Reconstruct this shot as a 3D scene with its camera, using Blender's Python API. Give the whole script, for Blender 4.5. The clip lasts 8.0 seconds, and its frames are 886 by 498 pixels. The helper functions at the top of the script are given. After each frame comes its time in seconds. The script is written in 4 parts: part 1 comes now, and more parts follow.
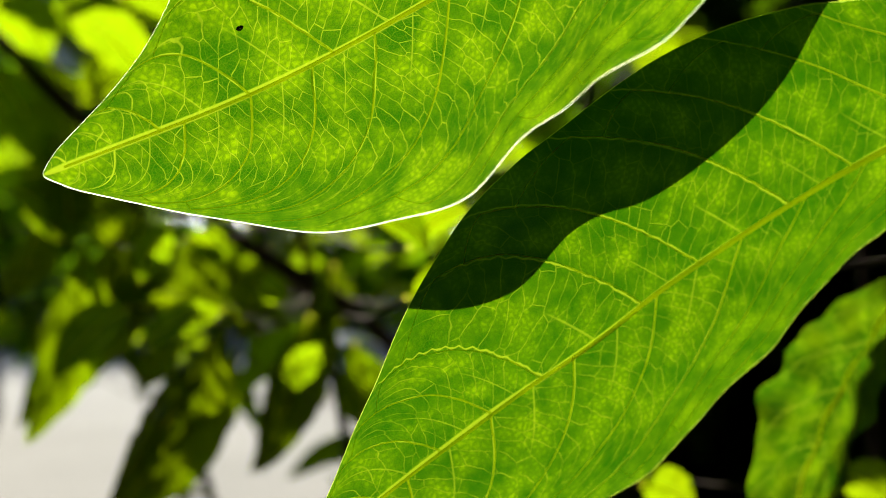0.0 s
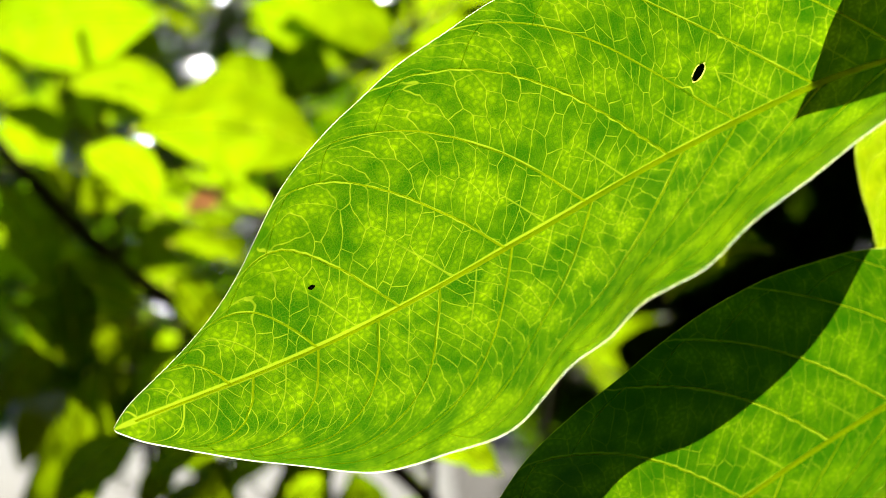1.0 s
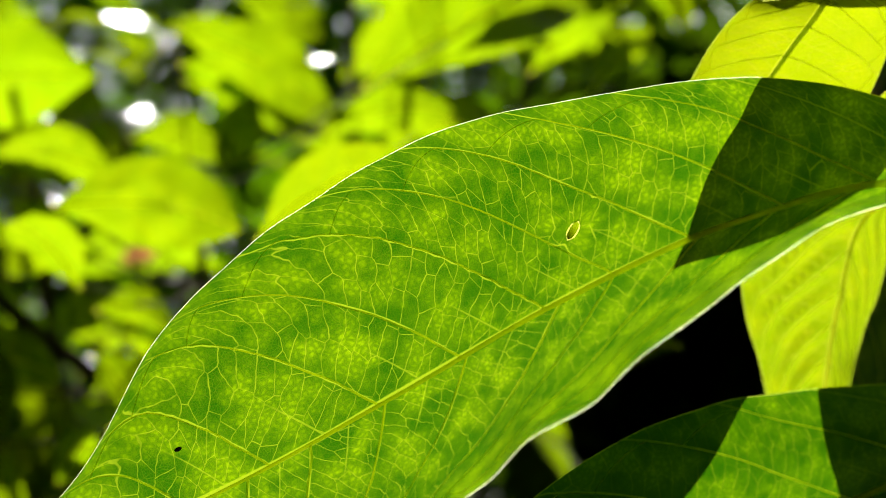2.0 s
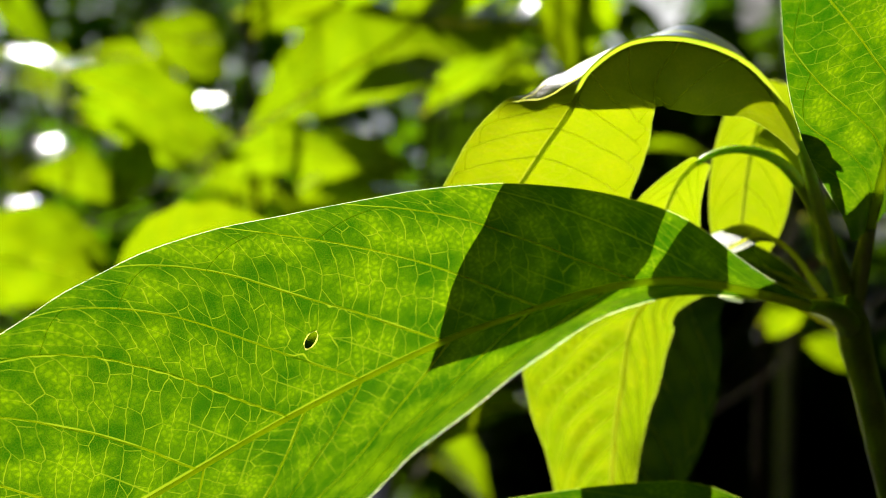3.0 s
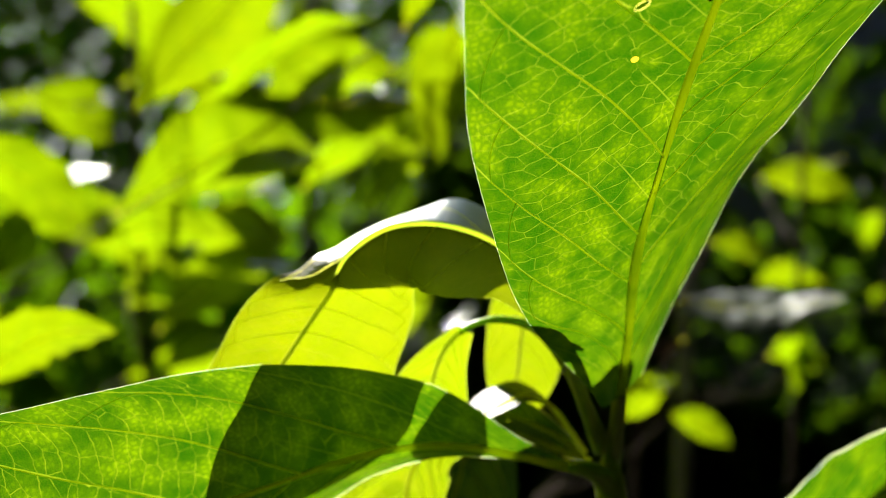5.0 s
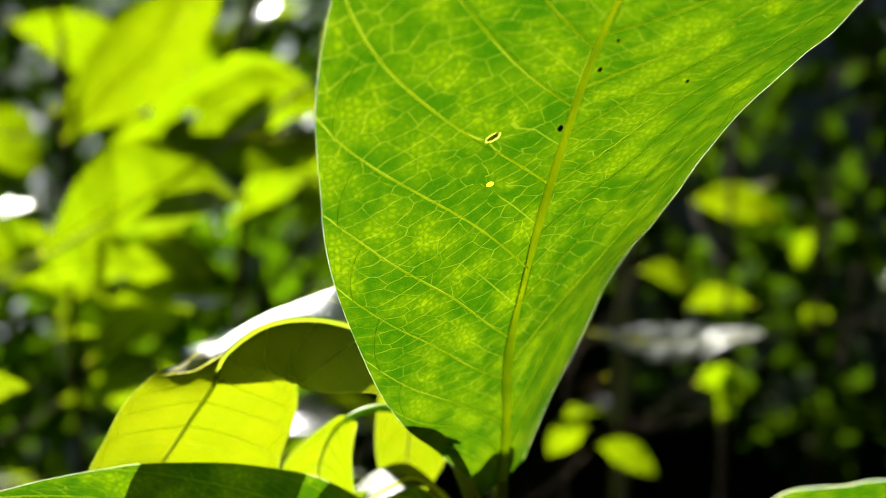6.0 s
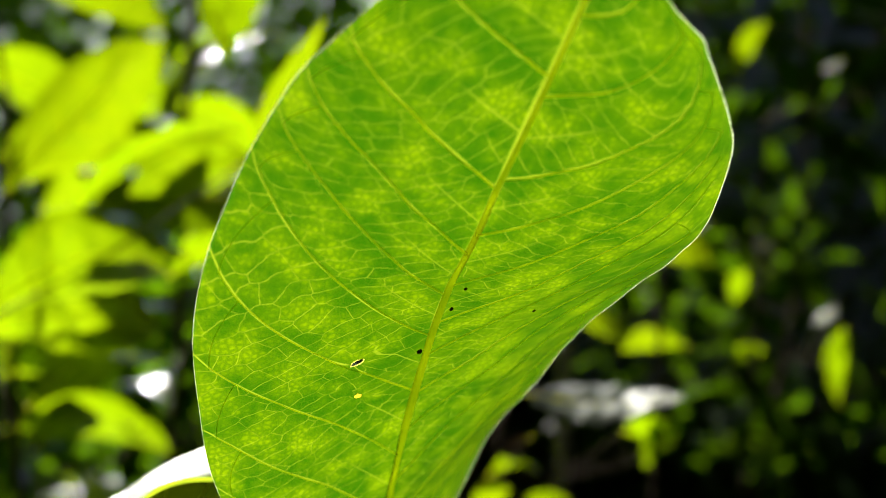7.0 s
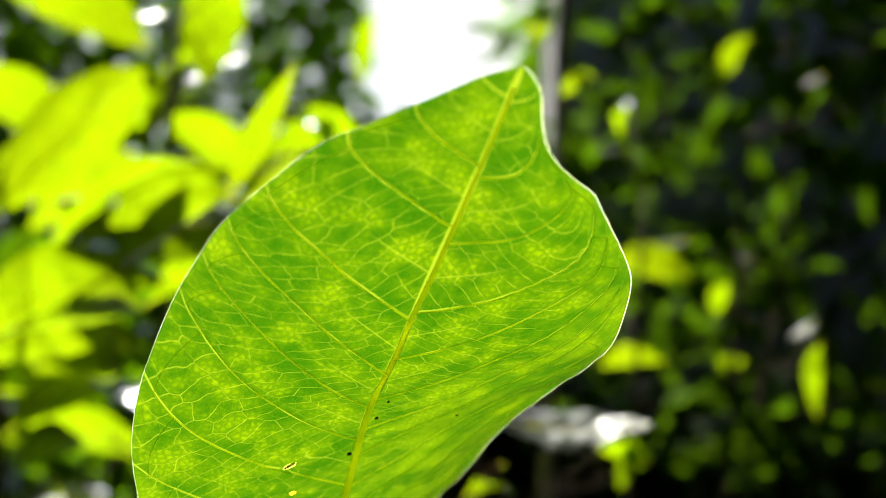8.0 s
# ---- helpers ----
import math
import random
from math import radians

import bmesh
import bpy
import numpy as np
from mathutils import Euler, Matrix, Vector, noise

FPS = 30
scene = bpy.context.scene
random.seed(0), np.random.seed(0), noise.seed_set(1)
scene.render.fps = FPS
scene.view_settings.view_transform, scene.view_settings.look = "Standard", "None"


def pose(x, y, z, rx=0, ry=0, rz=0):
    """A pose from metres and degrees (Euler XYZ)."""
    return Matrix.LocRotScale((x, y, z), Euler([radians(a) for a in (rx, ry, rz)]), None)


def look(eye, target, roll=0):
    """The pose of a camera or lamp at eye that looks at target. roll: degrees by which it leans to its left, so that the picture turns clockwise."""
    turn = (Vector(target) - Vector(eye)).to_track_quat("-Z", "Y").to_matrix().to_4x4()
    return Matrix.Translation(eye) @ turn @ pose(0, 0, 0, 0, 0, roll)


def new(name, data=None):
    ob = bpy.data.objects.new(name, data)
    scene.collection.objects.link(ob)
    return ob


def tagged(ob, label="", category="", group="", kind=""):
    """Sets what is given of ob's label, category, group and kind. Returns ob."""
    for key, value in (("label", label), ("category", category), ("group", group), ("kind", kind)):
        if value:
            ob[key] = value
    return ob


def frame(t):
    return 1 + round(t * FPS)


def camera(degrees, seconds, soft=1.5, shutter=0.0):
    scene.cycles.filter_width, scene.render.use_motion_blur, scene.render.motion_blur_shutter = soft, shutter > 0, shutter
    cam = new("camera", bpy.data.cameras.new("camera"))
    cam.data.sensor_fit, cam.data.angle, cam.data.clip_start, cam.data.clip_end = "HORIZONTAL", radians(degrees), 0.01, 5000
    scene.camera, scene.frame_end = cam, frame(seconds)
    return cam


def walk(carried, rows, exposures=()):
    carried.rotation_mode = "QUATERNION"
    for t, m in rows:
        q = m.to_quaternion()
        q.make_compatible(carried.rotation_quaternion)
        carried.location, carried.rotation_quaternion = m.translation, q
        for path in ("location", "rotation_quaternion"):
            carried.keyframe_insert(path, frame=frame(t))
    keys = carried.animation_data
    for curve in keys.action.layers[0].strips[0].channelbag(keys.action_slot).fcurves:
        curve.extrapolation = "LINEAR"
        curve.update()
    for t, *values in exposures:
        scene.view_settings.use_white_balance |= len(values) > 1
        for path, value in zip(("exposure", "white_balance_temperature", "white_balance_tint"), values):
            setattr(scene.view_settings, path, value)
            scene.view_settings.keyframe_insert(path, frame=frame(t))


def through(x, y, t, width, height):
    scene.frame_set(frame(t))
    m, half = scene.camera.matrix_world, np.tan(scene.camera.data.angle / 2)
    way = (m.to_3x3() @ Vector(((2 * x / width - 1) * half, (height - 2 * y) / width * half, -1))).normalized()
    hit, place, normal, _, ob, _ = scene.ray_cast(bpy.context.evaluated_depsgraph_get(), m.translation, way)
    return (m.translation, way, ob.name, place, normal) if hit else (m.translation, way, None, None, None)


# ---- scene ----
cam = camera(40.0, 8.0, soft=0.9)
# a close-up lens: wide open, set to about a hand's width
cam.data.dof.use_dof = True
cam.data.dof.focus_distance = 0.207
cam.data.dof.aperture_fstop = 13.0
PATH = [
    (0.0, (0.0000, 0.0000, 1.2000), (0.0000, 0.1997, 1.1895), 0.00),
    (0.5, (-0.0075, -0.0024, 1.2136), (-0.0049, 0.1975, 1.2073), 0.50),
    (1.0, (-0.0161, -0.0035, 1.2334), (-0.0115, 0.1964, 1.2326), 1.41),
    (1.2, (-0.0171, -0.0049, 1.2410), (-0.0113, 0.1950, 1.2419), 1.67),
    (2.3, (0.0103, -0.0050, 1.2633), (0.0238, 0.1945, 1.2682), 2.09),
    (2.5, (0.0201, -0.0057, 1.2695), (0.0346, 0.1937, 1.2750), 1.97),
    (3.0, (0.0364, -0.0054, 1.2752), (0.0551, 0.1936, 1.2817), 1.88),
    (3.5, (0.0470, 0.0018, 1.2768), (0.0690, 0.2005, 1.2823), 2.08),
    (4.0, (0.0646, 0.0022, 1.2866), (0.0903, 0.2004, 1.2933), 2.14),
    (4.5, (0.0677, -0.0091, 1.2956), (0.0950, 0.1888, 1.3049), 1.97),
    (5.0, (0.0661, -0.0239, 1.3046), (0.0961, 0.1735, 1.3162), 2.08),
    (5.2, (0.0687, -0.0310, 1.3086), (0.1008, 0.1660, 1.3217), 1.95),
    (6.3, (0.0799, -0.0338, 1.3331), (0.1192, 0.1619, 1.3455), 2.02),
    (6.5, (0.0796, -0.0384, 1.3415), (0.1201, 0.1570, 1.3542), 2.28),
    (7.0, (0.0881, -0.0584, 1.3596), (0.1326, 0.1362, 1.3723), 2.43),
    (7.5, (0.0976, -0.0687, 1.3729), (0.1444, 0.1254, 1.3845), 2.57),
    (8.0, (0.0960, -0.0756, 1.3805), (0.1413, 0.1188, 1.3923), 2.47),
]
walk(cam, [(t, look(eye, target, roll)) for t, eye, target, roll in PATH], exposures=[(0.0, 1.43), (1.0, 1.66), (1.2, 1.66), (2.5, 1.18), (3.5, 1.30), (5.0, 1.42), (7.0, 1.42), (7.5, 1.66), (8.0, 1.70)])

# ---- world, sun ----
SUN_AZ, SUN_EL = -17.0, 40.0          # degrees from +y towards +x, and above the horizon
sun_way = Vector((math.sin(radians(SUN_AZ)) * math.cos(radians(SUN_EL)), math.cos(radians(SUN_AZ)) * math.cos(radians(SUN_EL)), math.sin(radians(SUN_EL))))
world = bpy.data.worlds.new("sky")
scene.world = world
world.use_nodes = True
wn = world.node_tree.nodes
wn.clear()
sky = wn.new("ShaderNodeTexSky")
sky.sky_type, sky.sun_disc = "NISHITA", False
sky.air_density, sky.dust_density = 0.8, 0.3
sky.sun_elevation, sky.sun_rotation = radians(SUN_EL), radians(SUN_AZ)
wb, wo = wn.new("ShaderNodeBackground"), wn.new("ShaderNodeOutputWorld")
wb.inputs["Strength"].default_value = 0.14
world.node_tree.links.new(sky.outputs[0], wb.inputs[0])
world.node_tree.links.new(wb.outputs[0], wo.inputs[0])
sun_data = bpy.data.lights.new("sun", "SUN")
sun_data.energy, sun_data.angle, sun_data.color = 5.0, radians(0.53), (1.0, 0.96, 0.84)
sun = new("sun", sun_data)
sun.matrix_world = look(sun_way * 10, (0, 0, 0))


# ---- materials ----
class Nodes:
    """Short-hand for building one node material."""

    def __init__(self, name):
        self.mat = bpy.data.materials.new(name)
        self.mat.use_nodes = True
        self.tree = self.mat.node_tree
        self.tree.nodes.clear()

    def add(self, kind, inputs=None, **props):
        n = self.tree.nodes.new("ShaderNode" + kind)
        for k, v in props.items():
            setattr(n, k, v)
        for k, v in (inputs or {}).items():
            if isinstance(v, bpy.types.NodeSocket):
                self.tree.links.new(v, n.inputs[k])
            else:
                n.inputs[k].default_value = v
        return n

    def math(self, op, a, b=0.0, c=0.0, clamp=False):
        return self.add("Math", {0: a, 1: b, 2: c}, operation=op, use_clamp=clamp).outputs[0]

    def step(self, x, lo, hi, a=0.0, b=1.0):
        return self.add("MapRange", {"Value": x, "From Min": lo, "From Max": hi, "To Min": a, "To Max": b}, interpolation_type="SMOOTHSTEP").outputs[0]

    def mix(self, fac, a, b):
        n = self.add("Mix", data_type="RGBA")
        for i, v in ((0, fac), (6, a), (7, b)):
            if isinstance(v, bpy.types.NodeSocket):
                self.tree.links.new(v, n.inputs[i])
            else:
                n.inputs[i].default_value = v
        return n.outputs[2]

    def noise(self, vec, scale, detail=2.0, rough=0.5, distort=0.0):
        return self.add("TexNoise", {"Vector": vec, "Scale": scale, "Detail": detail, "Roughness": rough, "Distortion": distort}).outputs[0]

    def out(self, shader):
        self.add("OutputMaterial", {"Surface": shader})
        return self.mat


def rgb(r, g, b):
    return (r, g, b, 1.0)


RUNG = (6.2, 2.3)      # the cells between two side veins: millimetres across and along


def leaf_material(name, deep, pale, vein, face, through=0.6, gloss=0.35, network=1.0, patch=1.0, coat=0.80, slant=8.0, sheen=0.02, clear=0.45):
    """A leaf blade: light shines through it in two greens, with a net of fine veins laid out on the 'vein' UV map.
    clear: the share of the light that the blade lets through."""
    k = Nodes(name)
    uv = k.add("UVMap", uv_map="vein").outputs[0]
    skin = k.add("UVMap", uv_map="skin").outputs[0]
    real = k.add("TexCoord").outputs["Object"]
    rnd = k.add("ObjectInfo").outputs["Random"]
    xy = k.add("SeparateXYZ", {0: uv})
    phase, across = xy.outputs[0], xy.outputs[1]
    def edges(vec, sharp):
        """How near the wall of a net's cells: 1 on it, 0 inside."""
        d = k.add("TexVoronoi", {"Vector": vec, "Scale": 1.0, "Randomness": 0.85}, voronoi_dimensions="2D", feature="DISTANCE_TO_EDGE").outputs["Distance"]
        return d, k.step(d, sharp[0], sharp[1], 1.0, 0.0)

    bow = k.add("TexNoise", {"Vector": skin, "Scale": 0.16, "Detail": 2.0}, noise_dimensions="2D").outputs[1]
    bow = k.add("VectorMath", {0: k.add("VectorMath", {0: bow, 1: (0.5, 0.5, 0.5)}, operation="SUBTRACT").outputs[0], 1: (1.6, 1.6, 0.0)}, operation="MULTIPLY").outputs[0]
    p = k.add("VectorMath", {0: skin, 1: bow}, operation="ADD").outputs[0]
    rung = k.math("ADD", k.add("SeparateXYZ", {0: p}).outputs[1], k.math("MULTIPLY", phase, slant))
    # rungs from side vein to side vein, the meshes between them, and the finest net
    q = k.add("CombineXYZ", {0: k.math("MULTIPLY", phase, 14.0 / RUNG[0]), 1: k.math("MULTIPLY", rung, 1.0 / RUNG[1])}).outputs[0]
    one, two = [k.add("TexVoronoi", {"Vector": q, "Scale": 1.0, "Randomness": 0.62}, voronoi_dimensions="2D", feature=f).outputs["Position"] for f in ("F1", "F2")]
    gap = k.add("VectorMath", {0: two, 1: one}, operation="SUBTRACT").outputs[0]
    mid = k.add("VectorMath", {0: k.add("VectorMath", {0: two, 1: one}, operation="ADD").outputs[0], 1: (0.5, 0.5, 0.5)}, operation="MULTIPLY").outputs[0]
    off = k.add("VectorMath", {0: k.add("VectorMath", {0: q, 1: mid}, operation="SUBTRACT").outputs[0], 1: gap}, operation="DOT_PRODUCT").outputs["Value"]
    true = k.add("VectorMath", {0: gap, 1: (1.0 / RUNG[0], 1.0 / RUNG[1], 0.0)}, operation="MULTIPLY").outputs[0]
    net = k.math("DIVIDE", k.math("ABSOLUTE", off), k.add("VectorMath", {0: true}, operation="LENGTH").outputs["Value"])
    line = k.step(net, 0.035, 0.105, 1.0, 0.0)
    net2, line2 = edges(k.add("VectorMath", {0: p, 1: (0.74, 0.80, 1.0)}, operation="MULTIPLY").outputs[0], (0.012, 0.050))
    net3, line3 = edges(k.add("VectorMath", {0: p, 1: (2.1, 1.9, 1.0)}, operation="MULTIPLY").outputs[0], (0.02, 0.16))
    weak = k.step(k.noise(real, 260.0, 1.0), 0.36, 0.58, 0.55, 1.0)
    line = k.math("MULTIPLY", line, k.math("MULTIPLY", weak, 0.80))
    line2 = k.math("MULTIPLY", line2, k.math("MULTIPLY", weak, 0.27))
    line3 = k.math("MULTIPLY", line3, 0.13)
    near = k.math("ABSOLUTE", k.math("SUBTRACT", k.math("FRACT", k.math("ADD", phase, 0.5)), 0.5))
    main = k.math("MAXIMUM", k.step(near, 0.010, 0.019, 1.0, 0.0), k.step(across, 0.20, 0.35, 1.0, 0.0))
    veins = k.math("MULTIPLY", k.math("MAXIMUM", k.math("MAXIMUM", line, line2), line3), network, clamp=True)
    between = k.math("MULTIPLY", k.step(near, 0.486, 0.493), k.step(across, 3.0, 6.5, 0.6, 0.0))
    veins = k.math("MAXIMUM", veins, k.math("MAXIMUM", main, between))
    # soft paler patches between the veins
    blot = k.noise(real, 120.0, 3.0, 0.55)
    blot2 = k.noise(real, 330.0, 2.0, 0.5)
    cell = k.step(net2, 0.0, 0.45, 0.0, 1.0)
    tone = k.math("ADD", k.math("MULTIPLY", k.step(blot, 0.36, 0.72), 0.72), k.math("MULTIPLY", k.step(blot2, 0.4, 0.75), 0.28))
    tone = k.math("MULTIPLY", tone, k.math("ADD", 0.45, k.math("MULTIPLY", cell, 0.6)))
    tone = k.math("MULTIPLY", tone, k.step(near, 0.02, 0.30, 0.55, 1.25))
    tone = k.math("MULTIPLY", tone, patch, clamp=True)
    col = k.mix(tone, deep, pale)
    grain = k.noise(real, 2600.0, 2.0, 0.6)
    col = k.mix(k.step(grain, 0.3, 0.75, 0.0, 0.30), col, rgb(deep[0] * 0.55, deep[1] * 0.62, deep[2]))
    col = k.mix(k.math("MULTIPLY", veins, 0.75), col, vein)
    shift = k.add("HueSaturation", {"Color": col, "Hue": k.add("MapRange", {"Value": rnd, "To Min": 0.492, "To Max": 0.505}).outputs[0],
                                    "Value": k.add("MapRange", {"Value": rnd, "To Min": 0.88 * clear, "To Max": 1.1 * clear}).outputs[0]}).outputs[0]
    bump_h = k.math("ADD", k.math("MULTIPLY", veins, 0.7), k.math("MULTIPLY", grain, 0.18))
    bump = k.add("Bump", {"Strength": 0.35, "Distance": 0.0004, "Height": bump_h}).outputs[0]
    face_col = k.mix(tone, face, rgb(face[0] * 1.5, face[1] * 1.35, face[2]))
    refl = k.add("BsdfDiffuse", {"Color": face_col, "Normal": bump}).outputs[0]
    trans = k.add("BsdfTranslucent", {"Color": shift, "Normal": bump}).outputs[0]
    body = k.add("MixShader", {0: through, 1: refl, 2: trans}).outputs[0]
    wax = k.add("BsdfGlossy", {"Color": rgb(1, 1, 1), "Roughness": gloss, "Normal": bump}).outputs[0]
    edge = k.add("LayerWeight", {"Blend": 0.5}).outputs["Facing"]
    fres = k.math("ADD", sheen, k.math("MULTIPLY", k.math("POWER", edge, 5.0), coat))
    return k.out(k.add("MixShader", {0: fres, 1: body, 2: wax}).outputs[0])


def rib_material(name, glow, face, through=0.45, rough=0.5, scale=900.0):
    """Midribs, veins, stalks: fibrous, a little translucent."""
    k = Nodes(name)
    real = k.add("TexCoord").outputs["Object"]
    n1, n2 = k.noise(real, scale, 3.0, 0.6), k.noise(real, 130.0, 2.0)
    c1 = k.mix(k.step(n2, 0.35, 0.7), glow, rgb(glow[0] * 0.75, glow[1] * 0.85, glow[2]))
    c2 = k.mix(k.step(n1, 0.3, 0.75), face, rgb(face[0] * 0.62, face[1] * 0.66, face[2] * 0.7))
    bump = k.add("Bump", {"Strength": 0.4, "Distance": 0.0003, "Height": n1}).outputs[0]
    refl = k.add("BsdfPrincipled", {"Base Color": c2, "Roughness": rough, "Normal": bump}).outputs[0]
    trans = k.add("BsdfTranslucent", {"Color": c1}).outputs[0]
    return k.out(k.add("MixShader", {0: through, 1: refl, 2: trans}).outputs[0])


def flesh_material(name, a, b, depth):
    """Juicy stalks and stems: light soaks through them, under a thin waxy skin."""
    k = Nodes(name)
    real = k.add("TexCoord").outputs["Object"]
    n1, n2 = k.noise(real, 150.0, 3.0, 0.6), k.noise(real, 1400.0, 3.0, 0.6)
    c = k.mix(k.step(n1, 0.3, 0.7), a, b)
    c = k.mix(k.step(n2, 0.4, 0.8, 0.0, 0.4), c, rgb(b[0] * 0.6, b[1] * 0.6, b[2] * 0.6))
    bp = k.add("Bump", {"Strength": 0.35, "Distance": 0.0003, "Height": n2}).outputs[0]
    return k.out(k.add("BsdfPrincipled", {"Base Color": c, "Roughness": 0.38, "Normal": bp, "Subsurface Weight": 1.0,
                                          "Subsurface Radius": (0.8, 1.0, 0.15), "Subsurface Scale": depth}).outputs[0])


def plain_material(name, a, b, rough=0.7, scale=40.0, fine=400.0, bump=0.3, dist=0.002):
    k = Nodes(name)
    real = k.add("TexCoord").outputs["Object"]
    n1, n2 = k.noise(real, scale, 4.0, 0.6), k.noise(real, fine, 3.0, 0.6)
    c = k.mix(k.step(n1, 0.3, 0.7), a, b)
    c = k.mix(k.step(n2, 0.35, 0.8, 0.0, 0.35), c, rgb(a[0] * 0.6, a[1] * 0.6, a[2] * 0.6))
    bp = k.add("Bump", {"Strength": bump, "Distance": dist, "Height": n2}).outputs[0]
    return k.out(k.add("BsdfPrincipled", {"Base Color": c, "Roughness": rough, "Normal": bp}).outputs[0])


MAT_LEAF = leaf_material("green_leaf", rgb(0.034, 0.182, 0.0005), rgb(0.40, 0.66, 0.001), rgb(0.60, 0.78, 0.02), rgb(0.018, 0.046, 0.004), 0.66, 0.36, slant=13.0)
MAT_LEAF_DEEP = leaf_material("deep_green_leaf", rgb(0.036, 0.200, 0.0005), rgb(0.34, 0.62, 0.001), rgb(0.60, 0.80, 0.02), rgb(0.018, 0.046, 0.004), 0.66, 0.36, 0.75, slant=12.0, clear=0.38)
MAT_LEAF_OLD = leaf_material("mature_leaf", rgb(0.042, 0.232, 0.0005), rgb(0.42, 0.69, 0.001), rgb(0.62, 0.84, 0.03), rgb(0.018, 0.046, 0.004), 0.66, 0.36, 0.82, slant=11.0)
MAT_LEAF_YOUNG = leaf_material("young_leaf", rgb(0.60, 0.84, 0.0005), rgb(0.82, 0.97, 0.001), rgb(0.88, 0.96, 0.05), rgb(0.020, 0.050, 0.003), 0.80, 0.28, 0.9, 0.9, clear=0.40)
MAT_LEAF_RIPE = leaf_material("light_green_leaf", rgb(0.44, 0.70, 0.0005), rgb(0.78, 0.95, 0.001), rgb(0.84, 0.95, 0.05), rgb(0.020, 0.050, 0.003), 0.80, 0.28, 0.9, 1.0, clear=0.35)
MAT_LEAF_FAR = leaf_material("shrub_leaf", rgb(0.38, 0.62, 0.0005), rgb(0.62, 0.83, 0.001), rgb(0.62, 0.82, 0.02), rgb(0.014, 0.045, 0.003), 0.78, 0.24, 0.4, 1.0, 0.5, clear=0.51)
MAT_WAXY = leaf_material("waxy_leaf", rgb(0.10, 0.26, 0.001), rgb(0.22, 0.40, 0.002), rgb(0.4, 0.6, 0.02), rgb(0.03, 0.055, 0.02), 0.55, 0.42, 0.4, 1.0, 0.9, sheen=0.055)
# hedge leaves: shrub_leaf darkened, the hedges' shade put into the colour
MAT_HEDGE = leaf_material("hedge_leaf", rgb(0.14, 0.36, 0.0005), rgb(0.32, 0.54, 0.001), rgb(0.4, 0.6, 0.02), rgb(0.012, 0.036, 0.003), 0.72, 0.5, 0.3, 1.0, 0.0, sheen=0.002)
# a second, darker copy: deeper shade painted in for the right-hand hedges
MAT_HEDGE_SHADED = leaf_material("shaded_hedge_leaf", rgb(0.07, 0.20, 0.0005), rgb(0.18, 0.32, 0.001), rgb(0.3, 0.45, 0.02), rgb(0.010, 0.030, 0.003), 0.72, 0.5, 0.3, 1.0, 0.0, sheen=0.002)
MAT_RIB = rib_material("midrib_green", rgb(0.84, 0.84, 0.05), rgb(0.30, 0.34, 0.04), 0.86, 0.45)
MAT_VEIN = rib_material("vein_pale", rgb(0.95, 0.97, 0.14), rgb(0.40, 0.44, 0.06), 0.92, 0.5)
MAT_RIB_YOUNG = rib_material("midrib_young", rgb(0.44, 0.56, 0.02), rgb(0.26, 0.34, 0.03), 0.80, 0.4)
# leaf edges: the sun's white rim is painted into MAT_MARGIN, not MAT_RIM
MAT_MARGIN = rib_material("leaf_margin", rgb(0.98, 0.98, 0.62), rgb(0.70, 0.70, 0.48), 0.92, 0.45)
MAT_RIM = rib_material("leaf_rim", rgb(0.52, 0.62, 0.06), rgb(0.20, 0.26, 0.04), 0.9, 0.5)
MAT_CALLUS = rib_material("callus", rgb(0.66, 0.62, 0.08), rgb(0.4, 0.36, 0.1), 0.92, 0.5)
MAT_STEM = flesh_material("green_stem", rgb(0.27, 0.32, 0.045), rgb(0.19, 0.21, 0.04), 0.0028)
MAT_STALK = flesh_material("green_stalk", rgb(0.27, 0.36, 0.018), rgb(0.20, 0.29, 0.012), 0.0035)
MAT_TWIG = plain_material("brown_twig", rgb(0.045, 0.028, 0.012), rgb(0.07, 0.046, 0.024), 0.95, 60.0, 500.0)
MAT_SPECK = plain_material("dark_speck", rgb(0.012, 0.010, 0.008), rgb(0.03, 0.02, 0.012), 0.7, 900.0, 3000.0)
MAT_RUST = rib_material("rust_spot", rgb(0.98, 0.58, 0.02), rgb(0.60, 0.28, 0.02), 0.8, 0.6)
MAT_PAVE = plain_material("pale_paving", rgb(0.105, 0.098, 0.08), rgb(0.135, 0.125, 0.105), 0.85, 1.5, 60.0, 0.3, 0.01)
MAT_SOIL = plain_material("soil", rgb(0.035, 0.028, 0.02), rgb(0.06, 0.05, 0.035), 0.95, 6.0, 120.0, 0.6, 0.01)
MAT_BLOCKER = plain_material("blocker_dark", rgb(0.05, 0.038, 0.025), rgb(0.085, 0.062, 0.04), 0.7, 3.0, 70.0, 0.3, 0.003)
MAT_RED = rib_material("red_leaf", rgb(0.52, 0.20, 0.08), rgb(0.32, 0.14, 0.06), 0.5, 0.5)
MAT_DRY = plain_material("withered_leaf", rgb(0.42, 0.28, 0.20), rgb(0.52, 0.36, 0.27), 0.6, 80.0, 500.0)
MAT_POST = plain_material("grey_paint", rgb(0.50, 0.50, 0.49), rgb(0.58, 0.58, 0.56), 0.5, 5.0, 200.0, 0.2, 0.001)
MAT_WALL = plain_material("grey_render", rgb(0.22, 0.22, 0.215), rgb(0.28, 0.27, 0.26), 0.9, 2.0, 80.0, 0.2, 0.004)


